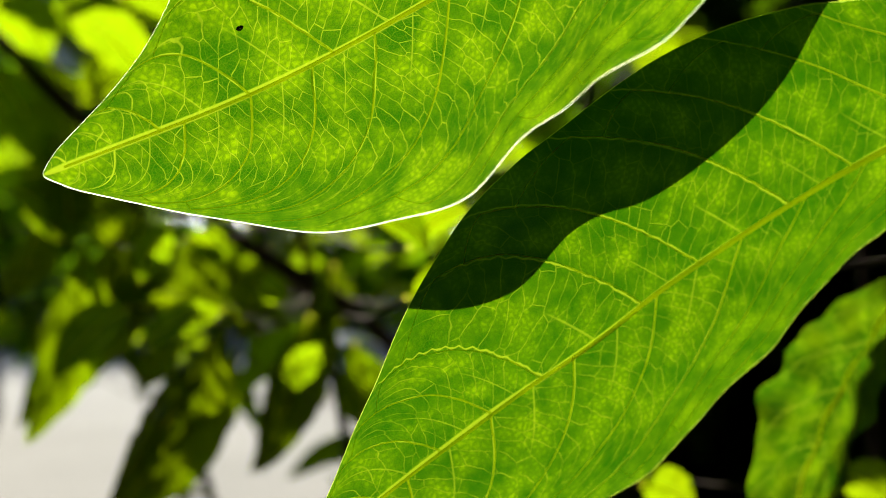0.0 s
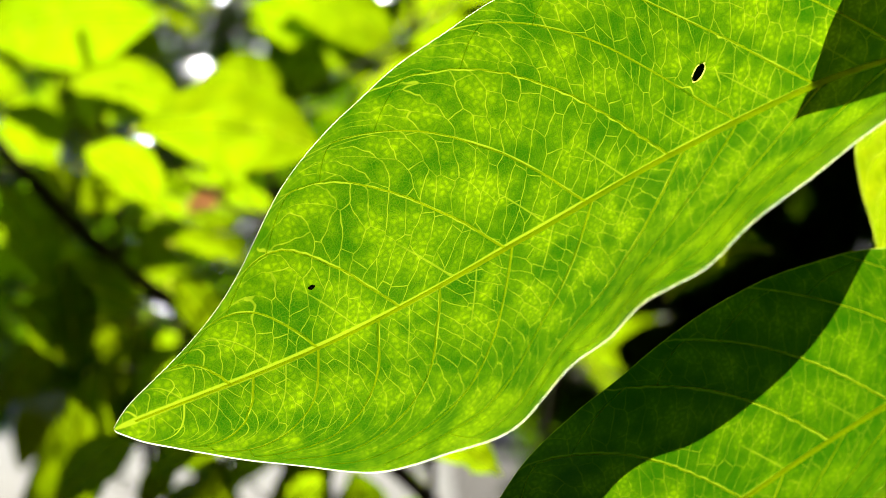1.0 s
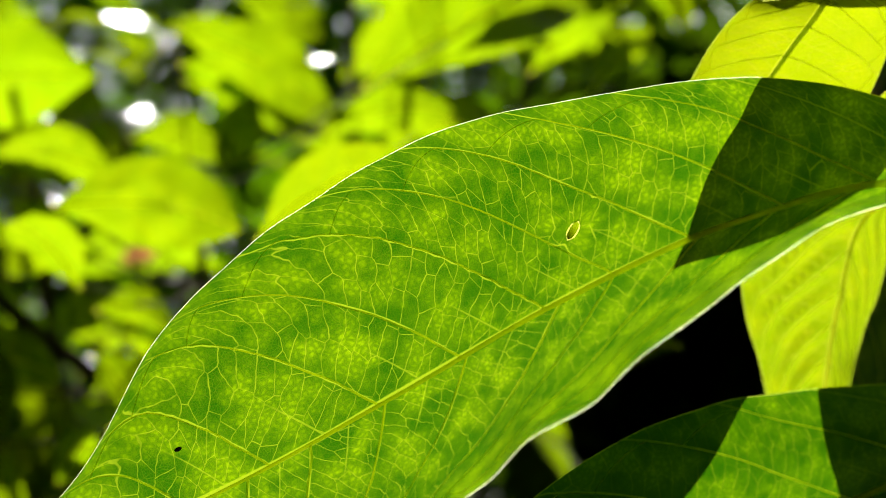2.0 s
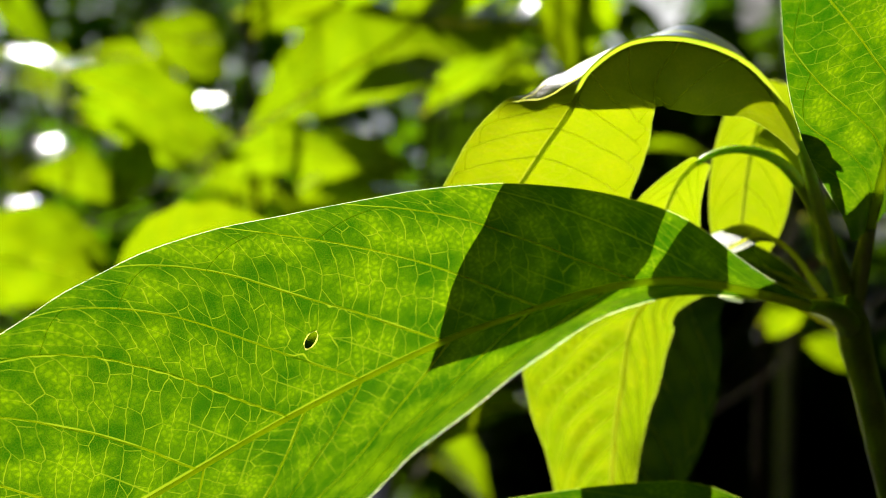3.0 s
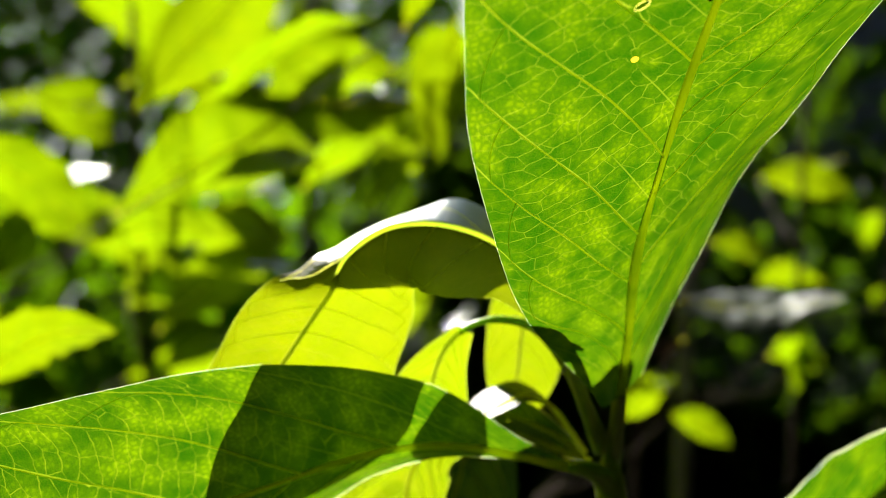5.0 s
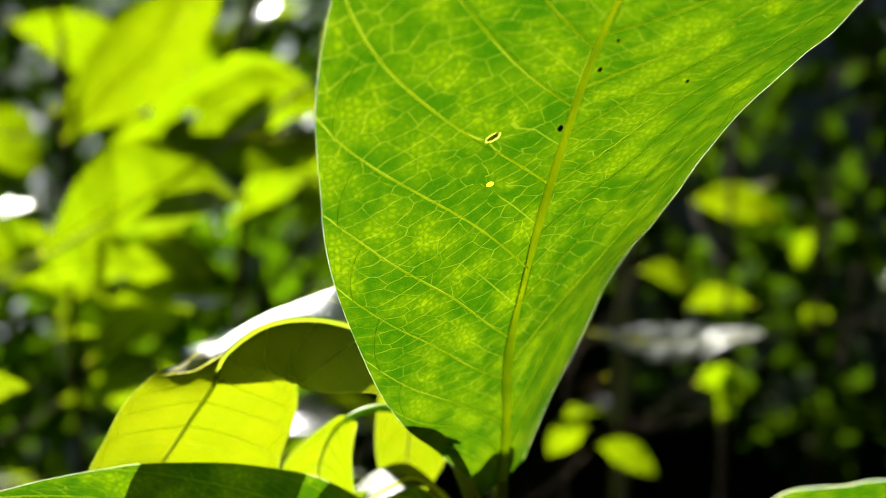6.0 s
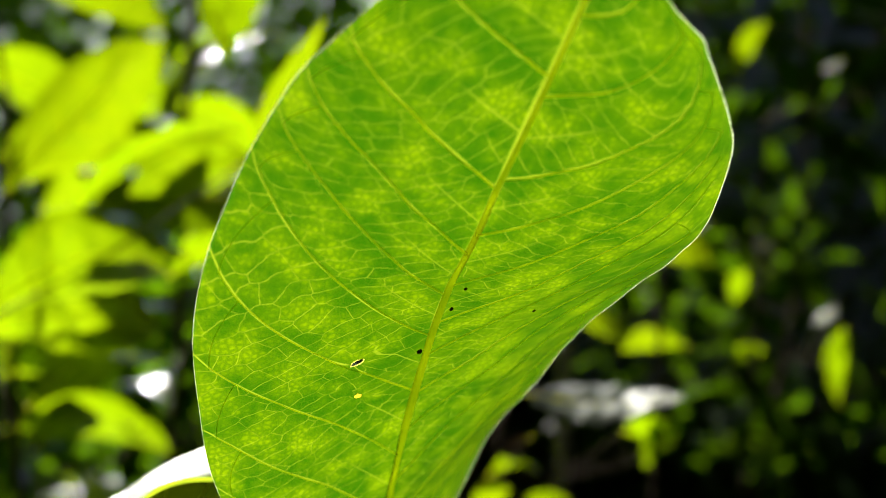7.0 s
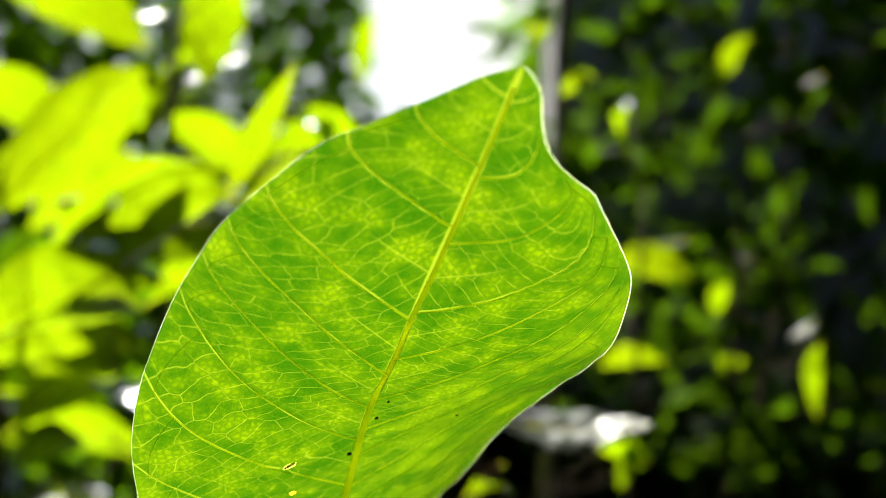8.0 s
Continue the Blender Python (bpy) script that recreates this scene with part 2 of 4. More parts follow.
# ---- mesh helpers ----
def curve_at(rows, u):
    """Catmull-Rom through evenly spaced values or points, u from 0 to 1."""
    a = np.asarray(rows, float)
    n = len(a) - 1
    x = min(max(u, 0.0), 1.0) * n
    i = min(int(x), n - 1)
    f = x - i
    p1, p2 = a[i], a[i + 1]
    p0 = a[i - 1] if i > 0 else 2 * p1 - p2
    p3 = a[i + 2] if i + 2 <= n else 2 * p2 - p1
    return 0.5 * (2 * p1 + (p2 - p0) * f + (2 * p0 - 5 * p1 + 4 * p2 - p3) * f * f + (3 * p1 - p0 - 3 * p2 + p3) * f ** 3)


def mesh_object(name, verts, faces, material, parent=None, label="", smooth=True):
    me = bpy.data.meshes.new(name)
    me.from_pydata([tuple(v) for v in verts], [], faces)
    if smooth:
        me.polygons.foreach_set("use_smooth", [True] * len(me.polygons))
    me.materials.append(material)
    me.update()
    ob = new(name, me)
    if parent is not None:
        ob.parent = parent
    if label:
        tagged(ob, label=label)
    return ob


def ridge(points, radii, ups, sides=6):
    """A half-round ridge lying on a surface, its flat side open and sunk into the surface; ups: the surface's normals."""
    pts = [Vector(p) for p in points]
    verts, faces = [], []
    for i, p in enumerate(pts):
        t = (pts[min(i + 1, len(pts) - 1)] - pts[max(i - 1, 0)]).normalized()
        a = (ups[i] - t * ups[i].dot(t)).normalized()
        b = t.cross(a)
        for j in range(sides + 1):
            w = math.pi * j / sides
            verts.append(p + b * math.cos(w) * radii[i] + a * (math.sin(w) * radii[i] * 0.8 + 0.00003))
    n = sides + 1
    for i in range(len(pts) - 1):
        for j in range(sides):
            faces.append((i * n + j, i * n + j + 1, (i + 1) * n + j + 1, (i + 1) * n + j))
    return verts, faces


def tube(points, radii, sides=8, flat=1.0, up=None):
    """Vertices and faces of a tapered tube along points."""
    pts = [Vector(p) for p in points]
    verts, faces = [], []
    ref = Vector(up) if up is not None else None
    for i, p in enumerate(pts):
        t = (pts[min(i + 1, len(pts) - 1)] - pts[max(i - 1, 0)]).normalized()
        if ref is None:
            ref = t.orthogonal()
        a = (ref - t * ref.dot(t)).normalized()
        if up is None:
            ref = a
        b = t.cross(a)
        for j in range(sides):
            w = 2 * math.pi * j / sides
            verts.append(p + (a * math.cos(w) * flat + b * math.sin(w)) * radii[i])
    for i in range(len(pts) - 1):
        for j in range(sides):
            q = (j + 1) % sides
            faces.append((i * sides + j, i * sides + q, (i + 1) * sides + q, (i + 1) * sides + j))
    faces.append(tuple(range(sides - 1, -1, -1)))
    faces.append(tuple((len(pts) - 1) * sides + j for j in range(sides)))
    return verts, faces


class Blade:
    """The curved surface of one leaf: a spine, a width and a tilt for each half, waves and a little cupping."""

    def __init__(self, spine, wl, al, wr, ar, toward, cup=0.05, wave=0.0006, seed=1, quilt=0.0, veins_l=(), veins_r=(), adv=(0.13, 0.13), curl=(0.10, 0.10), hook=(0.0, 0.0), pinch=0.0, sweep=None):
        self.spine, self.wl, self.al, self.wr, self.ar = spine, wl, al, wr, ar
        self.toward = np.array(toward, float)
        self.cup, self.wave, self.seed, self.quilt = cup, wave, seed, quilt
        self.veins = {1: sorted(veins_l), -1: sorted(veins_r)}
        self.adv, self.curl, self.hook, self.pinch, self.sweep = adv, curl, hook, pinch, sweep
        n = 80
        pts = np.array([curve_at(spine, i / n) for i in range(n + 1)])
        self.length = float(np.linalg.norm(np.diff(pts, axis=0), axis=1).sum())

    def frame_at(self, s):
        p = curve_at(self.spine, s)
        t = curve_at(self.spine, min(s + 0.01, 1.0)) - curve_at(self.spine, max(s - 0.01, 0.0))
        t /= np.linalg.norm(t)
        side = np.cross(self.toward, t)
        side /= np.linalg.norm(side)
        return p, t, side, np.cross(t, side)

    def lean(self, v, side):
        k = 0 if side > 0 else 1
        return self.adv[k] * v + self.curl[k] * v ** 3 + self.hook[k] * v ** 8

    def phase(self, s, v, side):
        """Counts the side veins: whole numbers lie on a vein."""
        ln = self.lean(v, side)
        x = s - ln
        if x > 0.55:
            x = (s - ln / 0.45) / max(1 - ln / 0.45, 0.05)
        k = self.veins[side]
        if len(k) < 2:
            return x * 12
        if x <= k[0]:
            return (x - k[0]) / (k[1] - k[0])
        if x >= k[-1]:
            return len(k) - 1 + (x - k[-1]) / (k[-1] - k[-2])
        return float(np.interp(x, k, range(len(k))))

    def at(self, s, v, side):
        """The point at s along the spine and v (0 to 1) from the midrib to the margin."""
        p, t, sd, nn = self.frame_at(s)
        w = max(float(curve_at(self.wl if side > 0 else self.wr, s)), 0.0)
        if self.pinch and s > 0.91:
            w *= 1 - self.pinch * (0.2 if side > 0 else 1.0) * math.sin(math.pi * (s - 0.91) / 0.09)
        if s > 0.982:
            w *= math.sqrt(max(0.0, 1 - ((s - 0.982) / 0.018) ** 2))
        a = radians(float(curve_at(self.al if side > 0 else self.ar, s)))
        q = p + w * v * (sd * math.cos(a) * side + nn * math.sin(a))
        if self.sweep:
            q = q + t * v * float(curve_at(self.sweep[0 if side > 0 else 1], s))
        lift = self.cup * w * math.sin(math.pi * min(v, 1.0)) * 0.5
        far = min(w / 0.02, 1.0)
        lift += far * self.wave * 2.0 * noise.noise(Vector((s * 9.0, v * side * 2.2, self.seed * 7.3)))
        lift += far * self.wave * 2.2 * v * v * noise.noise(Vector((s * 16.0, side * 3.0, self.seed * 3.1)))
        if self.quilt:
            lift += self.quilt * far * min(v * 3, 1.0) * min((1 - v) * 4, 1.0) * math.cos(2 * math.pi * self.phase(s, v, side))
        return Vector(q + nn * lift)


def build_leaf(parent, blade, mats, name="leaf", label="", nu=96, nv=14, midrib=0.0011, margin=0.00022, vein_r=0.00024, start=0.0, holes=(), out=1.0, stalk=None):
    """One leaf: the blade with its midrib, margin and side veins as parts. out: +1 when the ribs stand out on the face that
    looks along 'toward'. start: where along the spine the bare stalk ends."""
    m_blade, m_rib, m_vein, m_margin = mats
    verts, uvs, skins, faces = [], {1: [], -1: []}, {1: [], -1: []}, []
    cols = 2 * nv + 1
    for i in range(nu + 1):
        s = start + (1 - start) * (1 - (1 - i / nu) ** 1.45)
        for j in range(cols):
            side = 1 if j >= nv else -1
            v = abs(j - nv) / nv
            verts.append(blade.at(s, v, side))
            for q in (1, -1):
                skins[q].append((s * blade.length * 1000 + (0 if q > 0 else 500.0), v * max(float(curve_at(blade.wl if q > 0 else blade.wr, s)), 0.0) * 1000))
                w = float(curve_at(blade.wl if q > 0 else blade.wr, s))
                uvs[q].append((blade.phase(s, v, q) + (0 if q > 0 else 40.0), v * max(w, 0.0) / 0.0022))
    for i in range(nu):
        for j in range(cols - 1):
            faces.append((i * cols + j, i * cols + j + 1, (i + 1) * cols + j + 1, (i + 1) * cols + j))
    rings = []
    for centre, along, rx, ry, fill in holes:
        best = min(range(len(verts)), key=lambda q: (verts[q] - Vector(centre)).length)
        i, j = divmod(best, cols)
        ids = [a * cols + b for a, b in ((i - 1, j - 1), (i - 1, j), (i - 1, j + 1), (i, j + 1), (i + 1, j + 1), (i + 1, j), (i + 1, j - 1), (i, j - 1))]
        nn = (verts[ids[3]] - verts[ids[7]]).cross(verts[ids[5]] - verts[ids[1]]).normalized()
        ax = Vector(along)
        ax = (ax - nn * ax.dot(nn)).normalized()
        bx = nn.cross(ax)
        d = Vector(centre) - verts[best]
        mid = verts[best] + d - nn * d.dot(nn)
        for q in ids:
            d = verts[q] - verts[best]
            a = math.atan2(d.dot(bx) / ry, d.dot(ax) / rx)
            verts[q] = mid + ax * rx * math.cos(a) + bx * ry * math.sin(a)
        faces = [f for f in faces if best not in f]
        rings.append((mid, [mid + ax * rx * math.cos(a) + bx * ry * math.sin(a) for a in np.linspace(0, 2 * math.pi, 22)], fill))
    ob = mesh_object(name, verts, faces, m_blade, parent, label)
    ob.data.uv_layers.new(name="vein")
    ob.data.uv_layers.new(name="skin")
    layer, layer2 = ob.data.uv_layers["vein"], ob.data.uv_layers["skin"]
    for poly in ob.data.polygons:
        q = 1 if max(v % cols for v in poly.vertices) > nv else -1
        for li in poly.loop_indices:
            layer.data[li].uv = uvs[q][ob.data.loops[li].vertex_index]
            layer2.data[li].uv = skins[q][ob.data.loops[li].vertex_index]
    # midrib, thick at the stalk and fine at the tip
    n = 60
    pts, rad, ups = [], [], []
    for i in range(n + 1):
        s = start + (0.985 - start) * i / n
        p, t, sd, nn = blade.frame_at(s)
        pts.append(Vector(p))
        rad.append(midrib * (1.0 - 0.80 * s ** 0.7))
        ups.append(Vector(nn) * out)
    mesh_object("midrib", *ridge(pts, rad, ups, 10), m_rib, ob)
    if start > 0:
        n = 30
        pts = [curve_at(blade.spine, start * 1.04 * i / n) for i in range(n + 1)]
        mesh_object("stalk", *tube(pts, [midrib * (1.25 + (1.06 * (1.0 - 0.80 * start ** 0.7) - 1.25) * (i / n) ** 1.5) for i in range(n + 1)], 12), stalk or m_rib, ob)
    # margin: a thin rim rolled a little outwards; MAT_MARGIN paints the sun caught on it
    if margin:
        for side in (1, -1):
            vs, fs = [], []
            for i in range(151):
                u = start + (1 - start) * (1 - (1 - i / 150) ** 1.45)
                e, inner = blade.at(u, 1.0, side), blade.at(u, 0.96, side)
                p, t, sd, nn = blade.frame_at(u)
                o = e - inner
                o = (o.normalized() if o.length > 1e-7 else Vector(sd) * side)
                wd = (margin[0 if side > 0 else 1] if isinstance(margin, tuple) else margin) * (1.0 + 0.35 * noise.noise(Vector((i * 0.23, side * 5.0, blade.seed))))
                nn = Vector(nn)
                vs += [e - o * 0.00001, e + o * wd * 0.45 + nn * wd * 0.3 * out, e + o * wd - nn * wd * 0.1 * out]
            for i in range(150):
                q = i * 3
                fs += [(q, q + 1, q + 4, q + 3), (q + 1, q + 2, q + 5, q + 4)]
            mesh_object("margin", vs, fs, m_margin, ob)
    # side veins
    if vein_r:
        for side in (1, -1):
            for k, s0 in enumerate(blade.veins[side]):
                pts, rad, ups = [], [], []
                vmax = 0.94
                for i in range(27):
                    v = vmax * i / 26
                    s = s0 + blade.lean(v, side) * min(1.0, (1 - s0) / 0.45) + 0.0022 * noise.noise(Vector((v * 7, k * 3.3 + side, blade.seed)))
                    if s > 0.985:
                        break
                    q = blade.at(s, v, side)
                    nn = Vector(blade.frame_at(s)[3])
                    pts.append(q)
                    rad.append(vein_r * (1 - 0.58 * v))
                    ups.append(nn * out)
                ahead = [x for x in blade.veins[side] if x > s0 + 0.02]
                if ahead and len(pts) == 27:
                    # the vein bends along the margin and joins the next one
                    s1 = ahead[0] + blade.lean(0.84, side) * min(1.0, (1 - ahead[0]) / 0.45)
                    for i in range(1, 9):
                        f = i / 8
                        s2, v2 = s + (s1 - s) * f, vmax + (0.84 - vmax) * f * f
                        if s1 < s or s2 > 0.985:
                            break
                        pts.append(blade.at(s2, v2, side))
                        rad.append(vein_r * 0.45)
                        ups.append(Vector(blade.frame_at(s2)[3]) * out)
                if len(pts) > 4:
                    mesh_object("vein", *ridge(pts, rad, ups, 4), m_vein, ob)
    for mid, ring, fill in rings:
        if fill is None:
            nn = (ring[5] - mid).cross(ring[0] - mid).normalized()
            nn = nn if nn.dot(Vector(blade.toward)) > 0 else -nn
            vs = [q + nn * h + (q - mid).normalized() * w for q in ring for w, h in ((-0.00030, 0.0), (-0.00014, 0.00010), (0.00002, 0.00003))]
            mesh_object("hole_rim", vs, [(i * 3 + a, i * 3 + a + 1, i * 3 + a + 4, i * 3 + a + 3) for i in range(21) for a in (0, 1)], MAT_CALLUS, ob, "pale yellow callus round a bite hole")
        else:
            mesh_object("rust_spot", [mid] + ring[:-1], [(0, i + 1, (i + 1) % 21 + 1) for i in range(21)], fill, ob, "small orange rust spot")
    return ob


GREEN = (MAT_LEAF, MAT_RIB, MAT_VEIN, MAT_MARGIN)
DEEP = (MAT_LEAF_DEEP, MAT_RIB, MAT_VEIN, MAT_RIM)
RIPE = (MAT_LEAF_RIPE, MAT_RIB, MAT_VEIN, MAT_RIM)
MATURE = (MAT_LEAF_OLD, MAT_RIB, MAT_VEIN, MAT_MARGIN)
YOUNG = (MAT_LEAF_YOUNG, MAT_RIB_YOUNG, MAT_VEIN, MAT_RIM)


def thing(name, place, label, category, group=""):
    ob = new(name)
    ob.location = place
    bpy.context.view_layer.update()
    return tagged(ob, label=label, category=category, group=group)


def adopt(root):
    """Keep world places: the meshes are built in world coordinates, the root stands at its base."""
    for c in root.children:
        c.matrix_parent_inverse = root.matrix_world.inverted()


# ---- setting ----
ground = mesh_object("ground", [(-300, -300, 0), (300, -300, 0), (300, 400, 0), (-300, 400, 0)], [(0, 1, 2, 3)], MAT_SOIL, smooth=False)
tagged(ground, label="dark bare garden soil", category="ground", kind="structure")
x0, x1, y0, y1, z1 = -9.0, 0.2, 3.4, 8.0, 0.06
pavement = mesh_object("pavement", [(x0, y0, -0.05), (x1, y0, -0.05), (x1, y1, -0.05), (x0, y1, -0.05), (x0, y0, z1), (x1, y0, z1), (x1, y1, z1), (x0, y1, z1)],
                       [(0, 3, 2, 1), (4, 5, 6, 7), (0, 1, 5, 4), (1, 2, 6, 5), (2, 3, 7, 6), (3, 0, 4, 7)], MAT_PAVE, smooth=False)
tagged(pavement, label="pale sunlit concrete paving beyond the bed", category="pavement", kind="structure")


def slab(name, lo, hi, material, label, category):
    v = [(x, y, z) for z in (lo[2], hi[2]) for y in (lo[1], hi[1]) for x in (lo[0], hi[0])]
    f = [(0, 2, 3, 1), (4, 5, 7, 6), (0, 1, 5, 4), (1, 3, 7, 5), (3, 2, 6, 7), (2, 0, 4, 6)]
    return tagged(mesh_object(name, v, f, material, smooth=False), label=label, category=category, kind="structure")


# unseen dark slabs, added around and overhead to block sky light
slab("wall_south", (-2.4, -2.7, 0.0), (2.9, -2.5, 3.0), MAT_BLOCKER, "unseen dark wall added to block sky light", "wall")
slab("wall_west", (-2.4, -2.5, 0.0), (-2.2, 6.0, 5.0), MAT_BLOCKER, "unseen dark wall added to block sky light", "wall")
slab("wall_east", (2.7, -2.5, 0.0), (2.9, 6.0, 5.0), MAT_BLOCKER, "unseen dark wall added to block sky light", "wall")
slab("ceiling", (-2.4, -2.7, 3.0), (2.9, 1.83, 3.12), MAT_BLOCKER, "unseen dark ceiling added to block sky light", "ceiling")
# added behind the right hedge to keep sun off it
slab("wall_north", (1.05, 2.75, 0.0), (6.0, 2.95, 3.4), MAT_WALL, "plain grey wall added behind the hedge to shade it", "wall")

post = thing("post", (0.60, 1.45, 0.0), "slim pale grey metal post behind the shrubs", "post")
pts = [Vector((0.598 + 0.008 * u, 1.45, 2.6 * u)) for u in [i / 12 for i in range(13)]]
mesh_object("pole", *tube(pts, [0.011] * 13, 14), MAT_POST, post)
mesh_object("cap", *tube([pts[-1], pts[-1] + Vector((0, 0, 0.004)), pts[-1] + Vector((0, 0, 0.012)), pts[-1] + Vector((0, 0, 0.016))], [0.0125, 0.0135, 0.012, 0.004], 14), MAT_POST, post)
adopt(post)

# bright haze low in the sky, far beyond the garden
k = Nodes("haze")
glow = k.add("Emission", {"Color": k.mix(k.step(k.noise(k.add("TexCoord").outputs["Object"], 0.06, 3.0), 0.35, 0.65), rgb(0.90, 0.95, 1.0), rgb(1.0, 1.0, 0.98)), "Strength": 0.42}).outputs[0]
MAT_HAZE = k.out(glow)
backdrop = mesh_object("backdrop", [(-60, 70, 0), (70, 70, 0), (70, 70, 24), (-60, 70, 24)], [(0, 1, 2, 3)], MAT_HAZE, smooth=False)
tagged(backdrop, label="bright hazy sky low over the garden", category="sky", kind="structure")

# ---- the near shrub ----
shrub = thing("shrub", (0.215, 0.262, 0.0), "broad-leaved green shrub shoot with backlit translucent leaves", "shrub")

stem_z = [0.0, 0.6, 1.10, 1.19, 1.2336, 1.2452, 1.259, 1.268, 1.274, 1.279]
stem_x = [0.215, 0.190, 0.1685, 0.1640, 0.1563, 0.1525, 0.1480, 0.1450, 0.1446, 0.1448]
stem_y = [0.262, 0.255, 0.2450, 0.2430, 0.2410, 0.2400, 0.2380, 0.2375, 0.2378, 0.2375]
stem_pts, stem_r = [], []
for i in range(91):
    z = 1.279 * (1 - (1 - i / 90) ** 2)
    stem_pts.append(Vector((float(np.interp(z, stem_z, stem_x)), float(np.interp(z, stem_z, stem_y)), z)))
    r = 0.0029 + 0.0020 * (1 - z / 1.279) + 0.0005 * math.exp(-((z - 1.268) / 0.006) ** 2)
    stem_r.append(r * (1.0 if z < 1.271 else max(0.3, 1 - (z - 1.271) / 0.010)))
mesh_object("stem", *tube(stem_pts, stem_r, 16), MAT_STEM, shrub)

blade_a = Blade(
    spine=[(0.1393, 0.2338, 1.2730), (0.1024, 0.2297, 1.2782), (0.0660, 0.2257, 1.2682), (0.0322, 0.2197, 1.2518), (0.0034, 0.2117, 1.2349), (-0.0293, 0.2051, 1.2165), (-0.0648, 0.1976, 1.2016)],
    wl=[0.0, 0.0025, 0.0096, 0.0216, 0.0323, 0.0412, 0.0425, 0.0396, 0.0425, 0.0325, 0.0172, 0.0014],
    al=[-36, -32, -21, -17, -8, 3, 12],
    wr=[0.0, 0.0051, 0.0161, 0.0259, 0.0324, 0.0379, 0.0419, 0.0413, 0.0371, 0.0290, 0.0125, 0.0012],
    ar=[-9, -6, -4, -4, -9, -17, -21],
    toward=(0.39, -0.81, -0.45), seed=1, adv=(0.115, 0.148), curl=(0.19, 0.045), hook=(0.0, 0.03),
    veins_r=[0.19, 0.28, 0.369, 0.443, 0.510, 0.603, 0.685, 0.78, 0.848, 0.915],
    veins_l=[0.20, 0.29, 0.36, 0.441, 0.492, 0.593, 0.678, 0.746, 0.797, 0.847, 0.898])
leaf_a = build_leaf(shrub, blade_a, GREEN, label="long pointed green leaf glowing in the sun, with a bite hole", holes=[((0.0356, 0.2103, 1.2635), (0.25, 0.0, 1.0), 0.0021, 0.0013, None)], margin=(0.00028, 0.00005))

mesh_object("petiole", *tube([(0.1452, 0.2378, 1.2676), (0.1432, 0.2362, 1.2708), (0.1408, 0.2347, 1.2727), (0.1380, 0.2332, 1.2736), (0.1340, 0.2326, 1.2742)], [0.0028, 0.0026, 0.0022, 0.0018, 0.0012], 14), MAT_STALK, shrub)

blade_b = Blade(
    spine=[(0.1520, 0.2430, 1.2220), (0.1161, 0.2423, 1.2196), (0.0821, 0.2404, 1.2042), (0.0505, 0.2332, 1.1858), (0.0232, 0.2258, 1.1675), (-0.0068, 0.2177, 1.1468), (-0.0361, 0.2102, 1.1249)],
    wl=[0.0, 0.0070, 0.0144, 0.0169, 0.0197, 0.0266, 0.0299, 0.0329, 0.0308, 0.0269, 0.0156, 0.0],
    al=[-9, -6, -3, 2, 2, 2],
    wr=[0.0, 0.0083, 0.0202, 0.0289, 0.0363, 0.0403, 0.0404, 0.0392, 0.0323, 0.0188, 0.0052, 0.0],
    ar=[-6, -11, -5, -2, -2, -2],
    toward=(0.4, -0.87, -0.25), seed=2, adv=(0.10, 0.115), curl=(0.22, 0.068),
    veins_r=[0.16, 0.25, 0.339, 0.407, 0.508, 0.576, 0.695, 0.746, 0.797, 0.86],
    veins_l=[0.15, 0.24, 0.322, 0.39, 0.458, 0.559, 0.661, 0.746, 0.831, 0.9])
leaf_b = build_leaf(shrub, blade_b, DEEP, label="green leaf half in the shadow of the leaf above it", vein_r=0.00019, margin=0.00008)

blade_c = Blade(
    spine=[(0.1460, 0.2400, 1.2736), (0.1424, 0.2209, 1.3001), (0.1358, 0.1914, 1.3229), (0.1345, 0.1627, 1.3476), (0.1337, 0.1344, 1.3665), (0.1376, 0.1047, 1.3898), (0.1410, 0.0758, 1.4142)],
    wl=[0.0, 0.0056, 0.0149, 0.0233, 0.0313, 0.0383, 0.0400, 0.0404, 0.0377, 0.0330, 0.0215, 0.0016],
    al=[41, 27, 15, 6, -8, -16, -22],
    wr=[0.0, 0.0081, 0.0240, 0.0336, 0.0363, 0.0355, 0.0362, 0.0426, 0.0411, 0.0347, 0.0188, 0.0018],
    ar=[-43, -38, -28, -12, -3, 6, 16],
    toward=(0.16, -0.58, -0.8), seed=3, adv=(0.185, 0.135), curl=(-0.02, 0.135), hook=(0.02, 0.0), pinch=0.36,
    veins_l=[0.12, 0.18, 0.254, 0.322, 0.41, 0.498, 0.590, 0.652, 0.706, 0.768, 0.864, 0.92],
    veins_r=[0.13, 0.19, 0.271, 0.373, 0.441, 0.492, 0.559, 0.609, 0.664, 0.726, 0.776, 0.847, 0.91])
leaf_c = build_leaf(shrub, blade_c, MATURE, label="broad mature green leaf with a bite hole, rust spot and dark specks", holes=[((0.1213, 0.1504, 1.3533), (0.6, -0.2, 0.6), 0.0015, 0.0008, None), ((0.1232, 0.1590, 1.3467), (1, 0, 0), 0.0007, 0.0006, MAT_RUST)], margin=(0.00002, 0.00009), midrib=0.0016, start=0.10, stalk=MAT_STEM)

